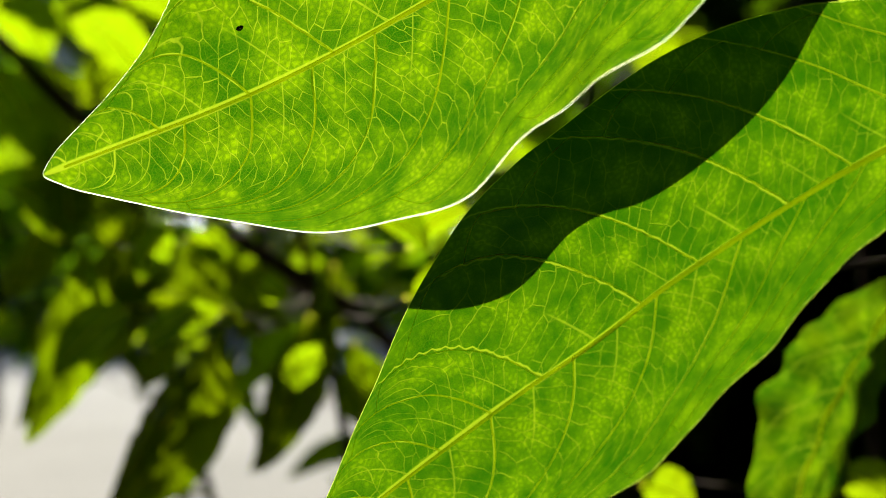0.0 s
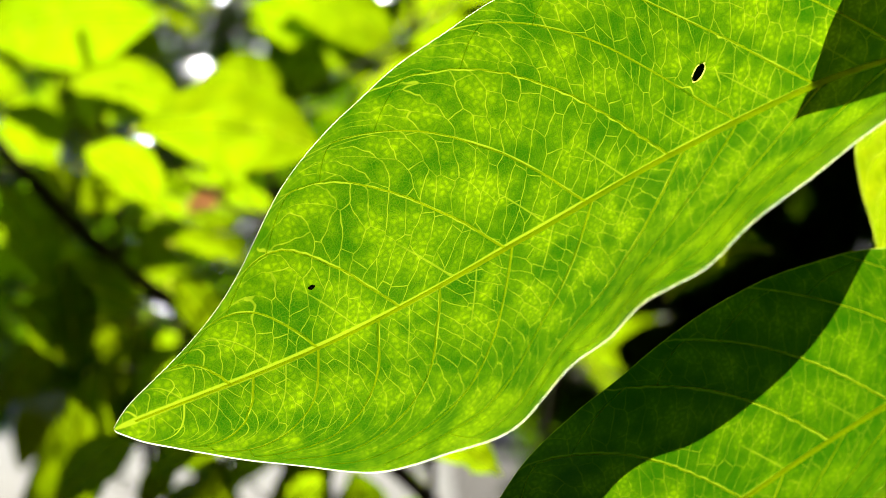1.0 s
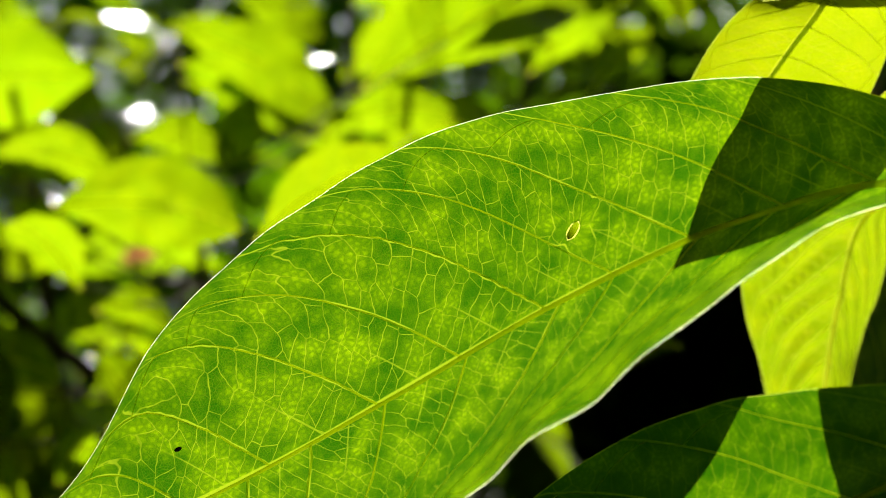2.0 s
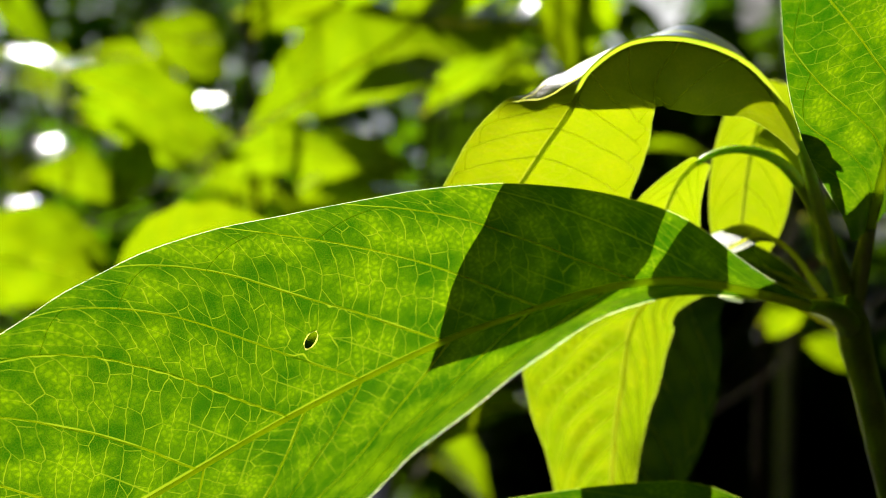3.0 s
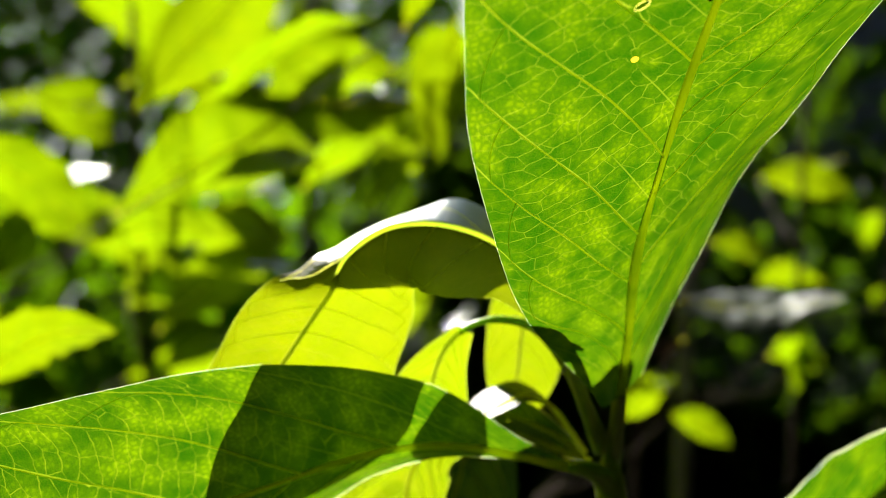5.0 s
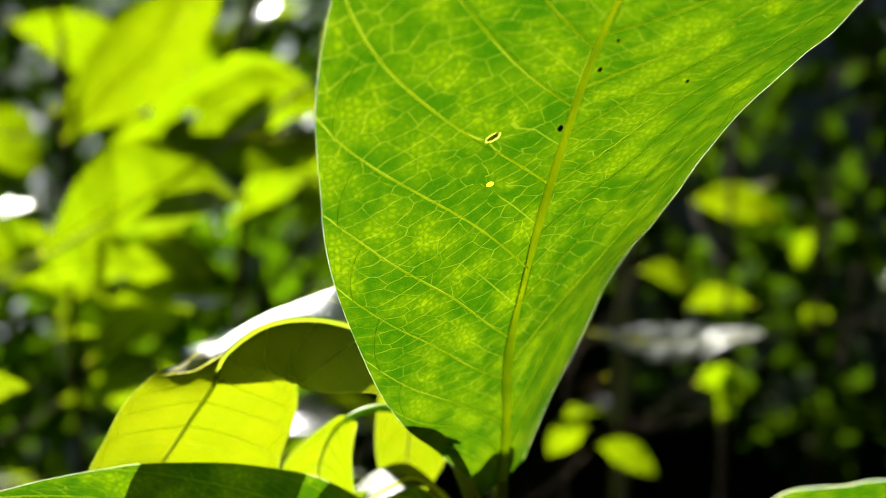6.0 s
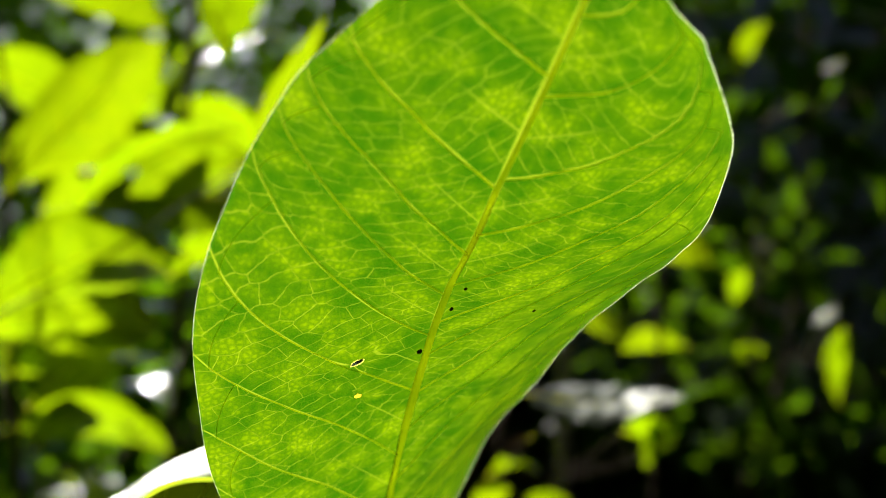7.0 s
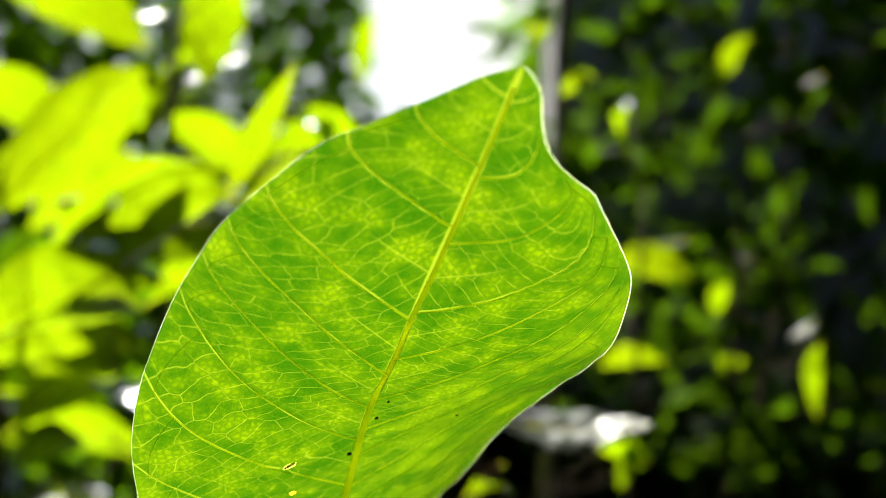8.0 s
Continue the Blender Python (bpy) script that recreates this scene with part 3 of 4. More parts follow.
blade_d = Blade(
    spine=[(0.1422, 0.2365, 1.2771), (0.1340, 0.2310, 1.2945), (0.1259, 0.2220, 1.3070), (0.1160, 0.2200, 1.3190), (0.1038, 0.2188, 1.3235), (0.0920, 0.2180, 1.3225), (0.0835, 0.2172, 1.3164), (0.0809, 0.2205, 1.3095), (0.0771, 0.2240, 1.3030), (0.0720, 0.2275, 1.2943), (0.0624, 0.2310, 1.2797), (0.0542, 0.2360, 1.2640)],
    wl=[0, 0.0006, 0.001, 0.0038, 0.0058, 0.0082, 0.0111, 0.0136, 0.0148, 0.0148, 0.0139, 0.0133, 0.0138, 0.016, 0.0174, 0.0197, 0.0212, 0.0224, 0.0226, 0.0243, 0.026, 0.0223, 0.0],
    al=[-20, -10, 0, 62, 53, 39, 34, 33, 33, 34, 29, 22, 9, -5, -16, -22, -20, -18, -15, -12, -13, -16, -16],
    wr=[0, 0.0005, 0.0008, 0.0007, 0.0022, 0.0106, 0.0213, 0.0215, 0.0213, 0.0203, 0.0198, 0.0177, 0.0132, 0.0104, 0.0112, 0.0119, 0.0129, 0.0131, 0.0124, 0.0117, 0.0104, 0.0076, 0.0],
    ar=[-60, -60, -60, -73, -81, -79, -80, -82, -84, -94, -100, -100, -89, -60, -37, -14, -14, -14, -17, -21, -26, -36, -36],
    sweep=([0, 0, 0, 0.0025, 0.0005, -0.0014, -0.0019, -0.0012, -0.0013, -0.0011, -0.0014, -0.0022, -0.0039, -0.0, -0.0044, -0.0068, -0.0082, -0.009, -0.0113, -0.0151, -0.0145, -0.0091, 0.0], [0, 0, 0, 0.0009, -0.0001, -0.0002, -0.0039, -0.0047, -0.0053, -0.0057, -0.0055, -0.0041, 0.0021, 0.0035, 0.0034, 0.0038, 0.0041, 0.004, 0.0037, 0.0011, -0.0025, -0.0041, 0.0]),
    toward=(0.05, -0.95, -0.3), seed=4, wave=0.0004, adv=(0.10, 0.10), curl=(0.04, 0.04), veins_l=[0.3, 0.38, 0.46, 0.54, 0.61, 0.68, 0.75, 0.82, 0.89], veins_r=[0.3, 0.38, 0.46, 0.54, 0.61, 0.68, 0.75, 0.82, 0.89])
leaf_d = build_leaf(shrub, blade_d, YOUNG, label="young yellow-green leaf arching over, its tip hanging", vein_r=0.00017, midrib=0.0013, start=0.17, margin=0.00009, stalk=MAT_STALK)

blade_e = Blade(
    spine=[(0.1428, 0.2365, 1.2793), (0.1352, 0.2330, 1.2919), (0.1294, 0.2320, 1.3001), (0.1241, 0.2320, 1.3041), (0.1173, 0.2320, 1.3051), (0.1114, 0.2330, 1.3034), (0.1075, 0.2350, 1.2997), (0.1055, 0.2375, 1.2948), (0.1048, 0.2400, 1.2893), (0.1056, 0.2425, 1.2831), (0.1077, 0.2440, 1.2775)],
    wl=[0.0, 0.0006, 0.0006, 0.0006, 0.0006, 0.0006, 0.0006, 0.0006, 0.0006, 0.0006, 0.0015, 0.0025, 0.0039, 0.0052, 0.0061, 0.007, 0.0077, 0.0079, 0.0066, 0.0034, 0.0],
    al=[-10, -10, -10, -10, -10, -10, -10, -10, -10, -10, 32, 11, 5, 4, 5, 6, 7, 8, 10, 15, 15],
    wr=[0.0, 0.0006, 0.0006, 0.0006, 0.0006, 0.0006, 0.0006, 0.0006, 0.0006, 0.0006, 0.0013, 0.0017, 0.0024, 0.0039, 0.0057, 0.007, 0.0082, 0.0084, 0.0073, 0.0043, 0.0],
    ar=[-10, -10, -10, -10, -10, -10, -10, -10, -10, -10, 22, 1, -1, -1, -1, -3, -2, 0, 3, 11, 11],
    sweep=([0.0, 0.0, 0.0, 0.0, 0.0, 0.0, 0.0, 0.0, 0.0, 0.0, -0.0004, -0.0019, -0.0024, -0.0021, -0.0016, -0.0009, 0.0001, 0.0013, 0.0022, 0.0024, 0.0], [0.0, 0.0, 0.0, 0.0, 0.0, 0.0, 0.0, 0.0, 0.0, 0.0, 0.001, -0.0002, -0.0002, -0.0, 0.0001, -0.0005, -0.0009, -0.0011, -0.0009, 0.0001, 0.0]),
    toward=(0.05, -0.95, -0.3), seed=5, wave=0.0002, veins_l=[0.5, 0.58, 0.66, 0.74, 0.82, 0.9], veins_r=[0.5, 0.58, 0.66, 0.74, 0.82, 0.9])
leaf_e = build_leaf(shrub, blade_e, YOUNG, label="small young leaf on an arched stalk", nu=60, nv=8, vein_r=0.00012, midrib=0.0011, margin=0.00008, start=0.52, stalk=MAT_STALK)

blade_f = Blade(
    spine=[(0.1407, 0.2385, 1.2747), (0.1214, 0.2456, 1.2798), (0.1045, 0.2520, 1.2729), (0.1024, 0.2615, 1.2541), (0.1027, 0.2686, 1.2360), (0.1040, 0.2761, 1.2158), (0.1053, 0.2820, 1.1951)],
    wl=[0.0, 0.0020, 0.0030, 0.0055, 0.0090, 0.0085, 0.0070, 0.0060, 0.0052, 0.0045, 0.0032, 0.0],
    al=[-34, -10, 0, 6, 8, 8, 8],
    wr=[0.0, 0.0020, 0.0050, 0.0090, 0.0170, 0.0222, 0.0200, 0.0157, 0.0127, 0.0096, 0.0051, 0.0],
    ar=[0, -14, -9, -8, -6, -3, 3],
    toward=(0.05, -0.95, -0.3), seed=6, quilt=0.0014, veins_l=[0.2, 0.27, 0.34, 0.41, 0.48, 0.55, 0.62, 0.69, 0.76, 0.83], veins_r=[0.2, 0.27, 0.34, 0.41, 0.48, 0.55, 0.62, 0.69, 0.76, 0.83])
leaf_f = build_leaf(shrub, blade_f, RIPE, label="young yellow-green quilted leaf hanging straight down", vein_r=0.00012, midrib=0.0008, margin=0.00009)

blade_g = Blade(
    spine=[(0.1400, 0.2440, 1.2850), (0.1380, 0.2500, 1.3060), (0.1320, 0.2540, 1.3165), (0.1288, 0.2560, 1.3070), (0.1276, 0.2572, 1.2925), (0.1268, 0.2585, 1.2755)],
    wl=[0.0, 0.0020, 0.0060, 0.0110, 0.0115, 0.0090, 0.0], al=[-10, -10, -5, 0],
    wr=[0.0, 0.0020, 0.0060, 0.0082, 0.0085, 0.0070, 0.0], ar=[-10, -5, 0, 0],
    toward=(0.05, -0.95, -0.3), seed=7, wave=0.0002, veins_l=[0.4, 0.5, 0.6, 0.7, 0.8, 0.9], veins_r=[0.4, 0.5, 0.6, 0.7, 0.8, 0.9])
build_leaf(shrub, blade_g, YOUNG, label="young yellow leaf hanging behind the stalks", nu=50, nv=8, vein_r=0.00012, midrib=0.001, margin=0.00008)

blade_h = Blade(
    spine=[(0.1400, 0.2410, 1.2760), (0.1330, 0.2425, 1.2855), (0.1265, 0.2430, 1.2884), (0.1215, 0.2432, 1.2864), (0.1165, 0.2435, 1.2832), (0.1115, 0.2440, 1.2790)],
    wl=[0.0, 0.0008, 0.0028, 0.0035, 0.0028, 0.0], al=[70, 80, 91, 91],
    wr=[0.0, 0.0010, 0.0070, 0.0100, 0.0090, 0.0], ar=[-75, -85, -89, -89],
    toward=(0.05, -0.95, -0.3), seed=8, wave=0.0003, veins_l=[0.4, 0.6, 0.8], veins_r=[0.4, 0.6, 0.8])
build_leaf(shrub, blade_h, GREEN, label="small glossy leaf catching the sun on its upper face", nu=50, nv=8, vein_r=0.00010, midrib=0.0009, margin=0.00015, stalk=MAT_STALK)

blade_i = Blade(
    spine=[(0.1410, 0.2420, 1.2740), (0.1361, 0.2450, 1.2785), (0.1306, 0.2480, 1.2812), (0.1247, 0.2500, 1.2830), (0.1189, 0.2520, 1.2840), (0.1120, 0.2550, 1.2830)],
    wl=[0.0, 0.0020, 0.0070, 0.0090, 0.0070, 0.0], al=[-10, -10, -10, -10],
    wr=[0.0, 0.0015, 0.0035, 0.0045, 0.0030, 0.0], ar=[-10, -10, -10, -10],
    toward=(0.05, -0.95, -0.3), seed=9, wave=0.0002, veins_l=[0.4, 0.6, 0.8], veins_r=[0.4, 0.6, 0.8])
build_leaf(shrub, blade_i, GREEN, label="small green leaf at the stem behind the arched stalk", nu=50, nv=8, vein_r=0.00012, midrib=0.0009, margin=0.00015)

blade_j = Blade(
    spine=[(0.1560, 0.2450, 1.2250), (0.1800, 0.2580, 1.2420), (0.2001, 0.2600, 1.2542), (0.2140, 0.2600, 1.2615), (0.2330, 0.2570, 1.2700), (0.2560, 0.2500, 1.2760), (0.2800, 0.2400, 1.2760)],
    wl=[0.0, 0.0040, 0.0110, 0.0165, 0.0200, 0.0210, 0.0180, 0.0120, 0.0], al=[0, 0, 0, 0],
    wr=[0.0, 0.0040, 0.0110, 0.0165, 0.0200, 0.0210, 0.0180, 0.0120, 0.0], ar=[-10, -8, -5, -5],
    toward=(0.10, -0.85, -0.50), seed=10, veins_l=[0.2, 0.3, 0.4, 0.5, 0.6, 0.7, 0.8], veins_r=[0.2, 0.3, 0.4, 0.5, 0.6, 0.7, 0.8])
build_leaf(shrub, blade_j, MATURE, label="green leaf rising from low on the stem", midrib=0.0014)

blade_l = Blade(
    spine=[(0.1442, 0.2400, 1.2690), (0.1340, 0.2740, 1.2790), (0.1250, 0.2960, 1.2740), (0.1210, 0.3020, 1.2560), (0.1170, 0.3060, 1.2360), (0.1140, 0.3090, 1.2160), (0.1120, 0.3110, 1.1960)],
    wl=[0.0, 0.0030, 0.0120, 0.0180, 0.0180, 0.0120, 0.0], al=[0, 0, 0, 0],
    wr=[0.0, 0.0030, 0.0150, 0.0180, 0.0170, 0.0120, 0.0], ar=[0, 0, 0, 0],
    toward=(0.05, -0.95, -0.3), seed=13, veins_l=[0.3, 0.4, 0.5, 0.6, 0.7, 0.8, 0.9], veins_r=[0.3, 0.4, 0.5, 0.6, 0.7, 0.8, 0.9])
build_leaf(shrub, blade_l, GREEN, label="dark green leaf hanging in the shade behind the young leaf", nu=40, nv=6, vein_r=0.0002, midrib=0.001, margin=0)


def speck(parent, blade, s, v, side, size, mat, name, label):
    """A small lump stuck to the leaf's lower face."""
    p, t, sd, nn = blade.frame_at(s)
    c, t, sd, nn = blade.at(s, v, side), Vector(t), Vector(sd), Vector(nn)
    vs, fs = [], []
    for i in range(4):
        h = math.sin(i / 3 * math.pi / 2)
        for j in range(9):
            a = 2 * math.pi * j / 9
            r = size * math.cos(i / 3 * math.pi / 2 * 0.98) * (1 + 0.35 * noise.noise(Vector((i, j * 1.7, size * 9000))))
            vs.append(c + (t * math.cos(a) * 1.5 + sd * math.sin(a)) * r + nn * (h * size * 0.5 + 0.00004))
    for i in range(3):
        for j in range(9):
            fs.append((i * 9 + j, i * 9 + (j + 1) % 9, (i + 1) * 9 + (j + 1) % 9, (i + 1) * 9 + j))
    mesh_object(name, vs, fs, mat, parent, label)


speck(leaf_a, blade_a, 0.835, 0.42, -1, 0.00045, MAT_SPECK, "speck", "tiny black speck")
speck(leaf_c, blade_c, 0.568, 0.035, 1, 0.0005, MAT_SPECK, "speck", "tiny black speck")
speck(leaf_c, blade_c, 0.63, 0.05, -1, 0.00038, MAT_SPECK, "speck", "tiny black speck")
speck(leaf_c, blade_c, 0.66, 0.07, -1, 0.00030, MAT_SPECK, "speck", "tiny black speck")
speck(leaf_c, blade_c, 0.605, 0.46, -1, 0.0003, MAT_SPECK, "speck", "tiny black speck")
adopt(shrub)

# ---- the shrubs behind ----
back = thing("shrub", (-0.05, 0.85, 0.0), "bushy green shrub in the sun behind, leaves lit from behind", "shrub")
right = thing("shrub", (0.50, 0.95, 0.0), "shaded green shrub with scattered sunlit leaves", "shrub")
FAR = (MAT_LEAF_FAR, MAT_RIB, MAT_VEIN, MAT_MARGIN)
STEMS = {}


def far_stem(root, foot, top, thick=0.006, mat=None):
    a, b = Vector(foot), Vector(top)
    k = len(STEMS.setdefault(root, []))
    pts = []
    for i in range(25):
        u = i / 24
        w = Vector((noise.noise(Vector((u * 3, k, 1))), noise.noise(Vector((u * 3, k, 5))), 0)) * 0.05 * math.sin(math.pi * u)
        pts.append(a.lerp(b, u) + w)
    STEMS[root] += pts[8:]
    mesh_object("stem", *tube(pts, [thick * (1 - 0.6 * i / 24) for i in range(25)], 8), mat or MAT_TWIG, root)


def far_leaf(root, base, tip, half, roll, bend, toward=None, cup=0.12, nu=22, nv=5, mats=None, fold=12):
    """A leaf of a shrub further off: base, tip, half its width, its turn about its length, and how far it arches."""
    b, t = Vector(base), Vector(tip)
    d = (t - b)
    n0 = Vector(toward) if toward is not None else Vector((0.1, -0.9, -0.35))
    n0 = (n0 - d * n0.dot(d) / d.length_squared).normalized()
    n0 = Matrix.Rotation(radians(roll), 3, d.normalized()) @ n0
    up = Vector((0, 0, 1))
    spine = [b + d * u + up * d.length * bend * 4 * u * (1 - u) * 0.5 - n0 * d.length * 0.10 * math.sin(math.pi * u) for u in (0, 0.2, 0.4, 0.6, 0.8, 1.0)]
    prof = [0.0, 0.42, 0.82, 1.0, 0.98, 0.80, 0.48, 0.0]
    k = len(bpy.data.objects)
    bl = Blade([tuple(p) for p in spine], [half * p for p in prof], [-fold - 2, -fold + 2, -fold], [half * p for p in prof], [-fold, -fold + 2, -fold - 2], tuple(n0),
               cup=cup, wave=0.0018, seed=k * 0.37 % 50, veins_l=[0.1, 0.25, 0.4, 0.55, 0.7, 0.85], veins_r=[0.12, 0.27, 0.42, 0.57, 0.72, 0.87])
    ob = build_leaf(root, bl, mats or FAR, nu=nu, nv=nv, midrib=0.0013, margin=0, vein_r=0)
    near = min(STEMS[root], key=lambda p: (p - b - Vector((0, 0, -0.04))).length)
    mid = (near + b) / 2 + Vector((0, 0, -0.015))
    mesh_object("stalk", *tube([near, near.lerp(mid, 0.6), mid.lerp(b, 0.4), b], [0.0009, 0.0008, 0.0007, 0.0008], 6), MAT_TWIG, ob)
    return ob


for foot, top in (((0.03, 0.92, 0), (-0.24, 0.80, 1.40)), ((0.06, 0.98, 0), (-0.03, 0.86, 1.52)), ((0.02, 0.88, 0), (0.10, 0.84, 1.60)), ((0.05, 0.80, 0), (-0.10, 0.66, 1.30)), ((0.0, 1.1, 0), (-0.36, 1.05, 1.5))):
    far_stem(back, foot, top)
for foot, top in (((0.40, 0.95, 0), (0.34, 0.82, 1.36)), ((0.50, 1.0, 0), (0.50, 0.90, 1.50)), ((0.65, 1.2, 0), (0.72, 1.15, 1.60)), ((0.30, 0.80, 0), (0.24, 0.70, 1.20)), ((0.75, 1.3, 0), (0.85, 1.3, 1.9))):
    far_stem(right, foot, top)
# a brown twig across the back shrub
twig = [(-0.26, 0.62, 1.305), (-0.217, 0.60, 1.271), (-0.172, 0.60, 1.227), (-0.135, 0.61, 1.199), (-0.099, 0.62, 1.169), (-0.035, 0.66, 1.12), (0.03, 0.75, 1.02), (0.0, 0.85, 0.85)]
twig = [curve_at(twig, i / 40) for i in range(41)]
mesh_object("twig", *tube(twig, [0.0030 + 0.0022 * i / 40 for i in range(41)], 8), MAT_TWIG, back, "thin brown twig")
far_leaf(back, (-0.010, 0.650, 1.355), (0.091, 0.536, 1.380), 0.0265, 0, 0.14)
far_leaf(back, (-0.019, 0.800, 1.437), (0.080, 0.780, 1.546), 0.0308, -20, 0.12)
far_leaf(back, (0.141, 0.680, 1.450), (0.066, 0.660, 1.427), 0.0193, 20, 0.30)
far_leaf(back, (0.175, 0.660, 1.479), (0.161, 0.640, 1.391), 0.0188, -10, 0.12)
far_leaf(back, (0.167, 0.720, 1.441), (0.032, 0.700, 1.443), 0.0330, 0, 0.05, (-0.24, -0.68, 0.69))
far_leaf(back, (-0.138, 0.850, 1.384), (-0.036, 0.800, 1.344), 0.0256, 10, 0.12)
far_leaf(back, (0.006, 0.850, 1.356), (0.088, 0.800, 1.352), 0.0177, 0, 0.12)
far_leaf(back, (-0.046, 0.460, 1.266), (0.016, 0.440, 1.296), 0.0154, 25, 0.12)
far_leaf(back, (-0.033, 0.950, 1.305), (0.017, 0.900, 1.322), 0.0176, 0, 0.12)
far_leaf(back, (0.092, 0.750, 1.384), (0.141, 0.700, 1.409), 0.0130, 15, 0.12)
far_leaf(back, (0.140, 0.800, 1.380), (0.166, 0.750, 1.417), 0.0139, -10, 0.12)
far_leaf(right, (0.459, 0.780, 1.281), (0.415, 0.760, 1.297), 0.0077, 0, 0.12)
far_leaf(right, (0.453, 0.780, 1.289), (0.429, 0.760, 1.264), 0.0077, 20, 0.12)
far_leaf(right, (0.526, 1.050, 1.448), (0.591, 1.000, 1.431), 0.0183, 0, 0.12)
far_leaf(right, (0.328, 0.720, 1.250), (0.361, 0.700, 1.233), 0.0094, 0, 0.12)
far_leaf(right, (0.312, 0.750, 1.260), (0.331, 0.700, 1.268), 0.0073, 0, 0.12)
far_leaf(right, (0.401, 0.850, 1.370), (0.429, 0.800, 1.353), 0.0108, 0, 0.12)
far_leaf(back, (-0.105, 1.150, 1.706), (0.077, 1.123, 1.630), 0.0365, 10, 0.12)
far_leaf(back, (0.147, 0.880, 1.656), (0.120, 0.850, 1.551), 0.0262, -10, 0.12)
far_leaf(back, (0.127, 0.520, 1.436), (0.155, 0.500, 1.501), 0.0084, 15, -0.20)
far_leaf(back, (0.029, 0.660, 1.401), (0.128, 0.620, 1.464), 0.0150, 52, 0.12)
far_leaf(back, (0.103, 0.720, 1.397), (0.030, 0.700, 1.418), 0.0237, 65, 0.12)
far_leaf(back, (-0.034, 0.950, 1.319), (0.018, 0.900, 1.335), 0.0255, 0, 0.12)
far_leaf(back, (-0.000, 0.850, 1.290), (0.075, 0.800, 1.339), 0.0209, 0, 0.12)
far_leaf(back, (0.005, 0.850, 1.262), (0.053, 0.800, 1.288), 0.0167, 0, 0.12)
far_leaf(right, (0.799, 1.120, 1.376), (0.787, 1.100, 1.293), 0.0132, 0, 0.12)
far_leaf(right, (0.428, 0.800, 1.287), (0.452, 0.760, 1.281), 0.0149, 0, 0.12)
far_leaf(right, (0.837, 1.350, 1.769), (0.756, 1.300, 1.672), 0.0179, 0, 0.12)
far_leaf(right, (0.753, 1.200, 1.349), (0.711, 1.200, 1.329), 0.0133, 0, 0.12)
far_leaf(right, (0.729, 1.200, 1.438), (0.713, 1.200, 1.399), 0.0133, 0, 0.12)
far_leaf(right, (0.568, 1.000, 1.351), (0.482, 0.950, 1.345), 0.0110, 10, 0.12)
far_leaf(right, (0.337, 1.400, 1.760), (0.327, 1.400, 1.667), 0.0137, 0, 0.12)
far_leaf(back, (-0.158, 0.640, 1.288), (-0.069, 0.600, 1.278), 0.0217, -15, 0.12)
far_leaf(back, (-0.142, 0.660, 1.303), (-0.199, 0.640, 1.312), 0.0167, 10, 0.12)
far_leaf(back, (-0.176, 0.760, 1.371), (-0.277, 0.720, 1.347), 0.0328, 10, 0.12)
far_leaf(back, (-0.136, 0.820, 1.391), (-0.028, 0.800, 1.359), 0.0208, -10, 0.12)
far_leaf(back, (-0.187, 0.620, 1.280), (-0.145, 0.600, 1.247), 0.0142, 15, 0.12)
far_leaf(back, (-0.224, 0.700, 1.271), (-0.246, 0.680, 1.303), 0.0177, 0, 0.12)
far_leaf(back, (-0.210, 0.600, 1.204), (-0.146, 0.580, 1.200), 0.0165, -10, 0.12)
far_leaf(back, (-0.149, 0.660, 1.230), (-0.101, 0.620, 1.222), 0.0127, 0, 0.12)
far_leaf(back, (-0.185, 0.580, 1.220), (-0.171, 0.560, 1.171), 0.0126, 0, 0.12)
far_leaf(back, (-0.137, 0.600, 1.211), (-0.111, 0.580, 1.185), 0.0110, 0, 0.12)
far_leaf(back, (-0.084, 0.800, 1.370), (-0.105, 0.800, 1.317), 0.0168, 30, 0.12)
far_leaf(back, (-0.129, 0.500, 1.150), (-0.162, 0.500, 1.120), 0.0105, 0, 0.12)
far_leaf(back, (-0.090, 0.500, 1.148), (-0.126, 0.500, 1.133), 0.0082, 0, 0.12)
far_leaf(back, (-0.013, 0.420, 1.161), (0.015, 0.400, 1.157), 0.0115, 10, 0.12)
far_leaf(back, (0.076, 0.440, 1.215), (0.105, 0.420, 1.237), 0.0111, 10, 0.12)
far_leaf(back, (-0.155, 0.580, 1.135), (-0.191, 0.550, 1.081), 0.0085, -20, 0.12)
far_leaf(back, (-0.161, 0.660, 1.187), (-0.212, 0.600, 1.079), 0.0292, 50, 0.12)
far_leaf(back, (-0.105, 0.620, 1.116), (-0.168, 0.580, 1.030), 0.0237, 55, 0.12)
far_leaf(back, (-0.060, 0.620, 1.159), (-0.097, 0.600, 1.055), 0.0184, 60, 0.12)
far_leaf(back, (-0.154, 0.600, 1.139), (-0.094, 0.580, 1.134), 0.0082, 0, 0.12)
far_leaf(back, (-0.129, 0.600, 1.124), (-0.145, 0.580, 1.102), 0.0082, 10, 0.12)
far_leaf(back, (-0.136, 0.600, 1.107), (-0.106, 0.580, 1.101), 0.0075, 0, 0.12)
far_leaf(back, (-0.072, 0.550, 1.104), (-0.054, 0.550, 1.127), 0.0079, 0, 0.12)
far_leaf(back, (-0.138, 0.550, 1.156), (-0.124, 0.550, 1.182), 0.0089, 0, 0.12)
far_leaf(back, (-0.116, 0.550, 1.177), (-0.098, 0.550, 1.164), 0.0089, 0, 0.12)
far_leaf(back, (-0.078, 0.500, 1.160), (-0.066, 0.500, 1.151), 0.0064, 0, 0.12)
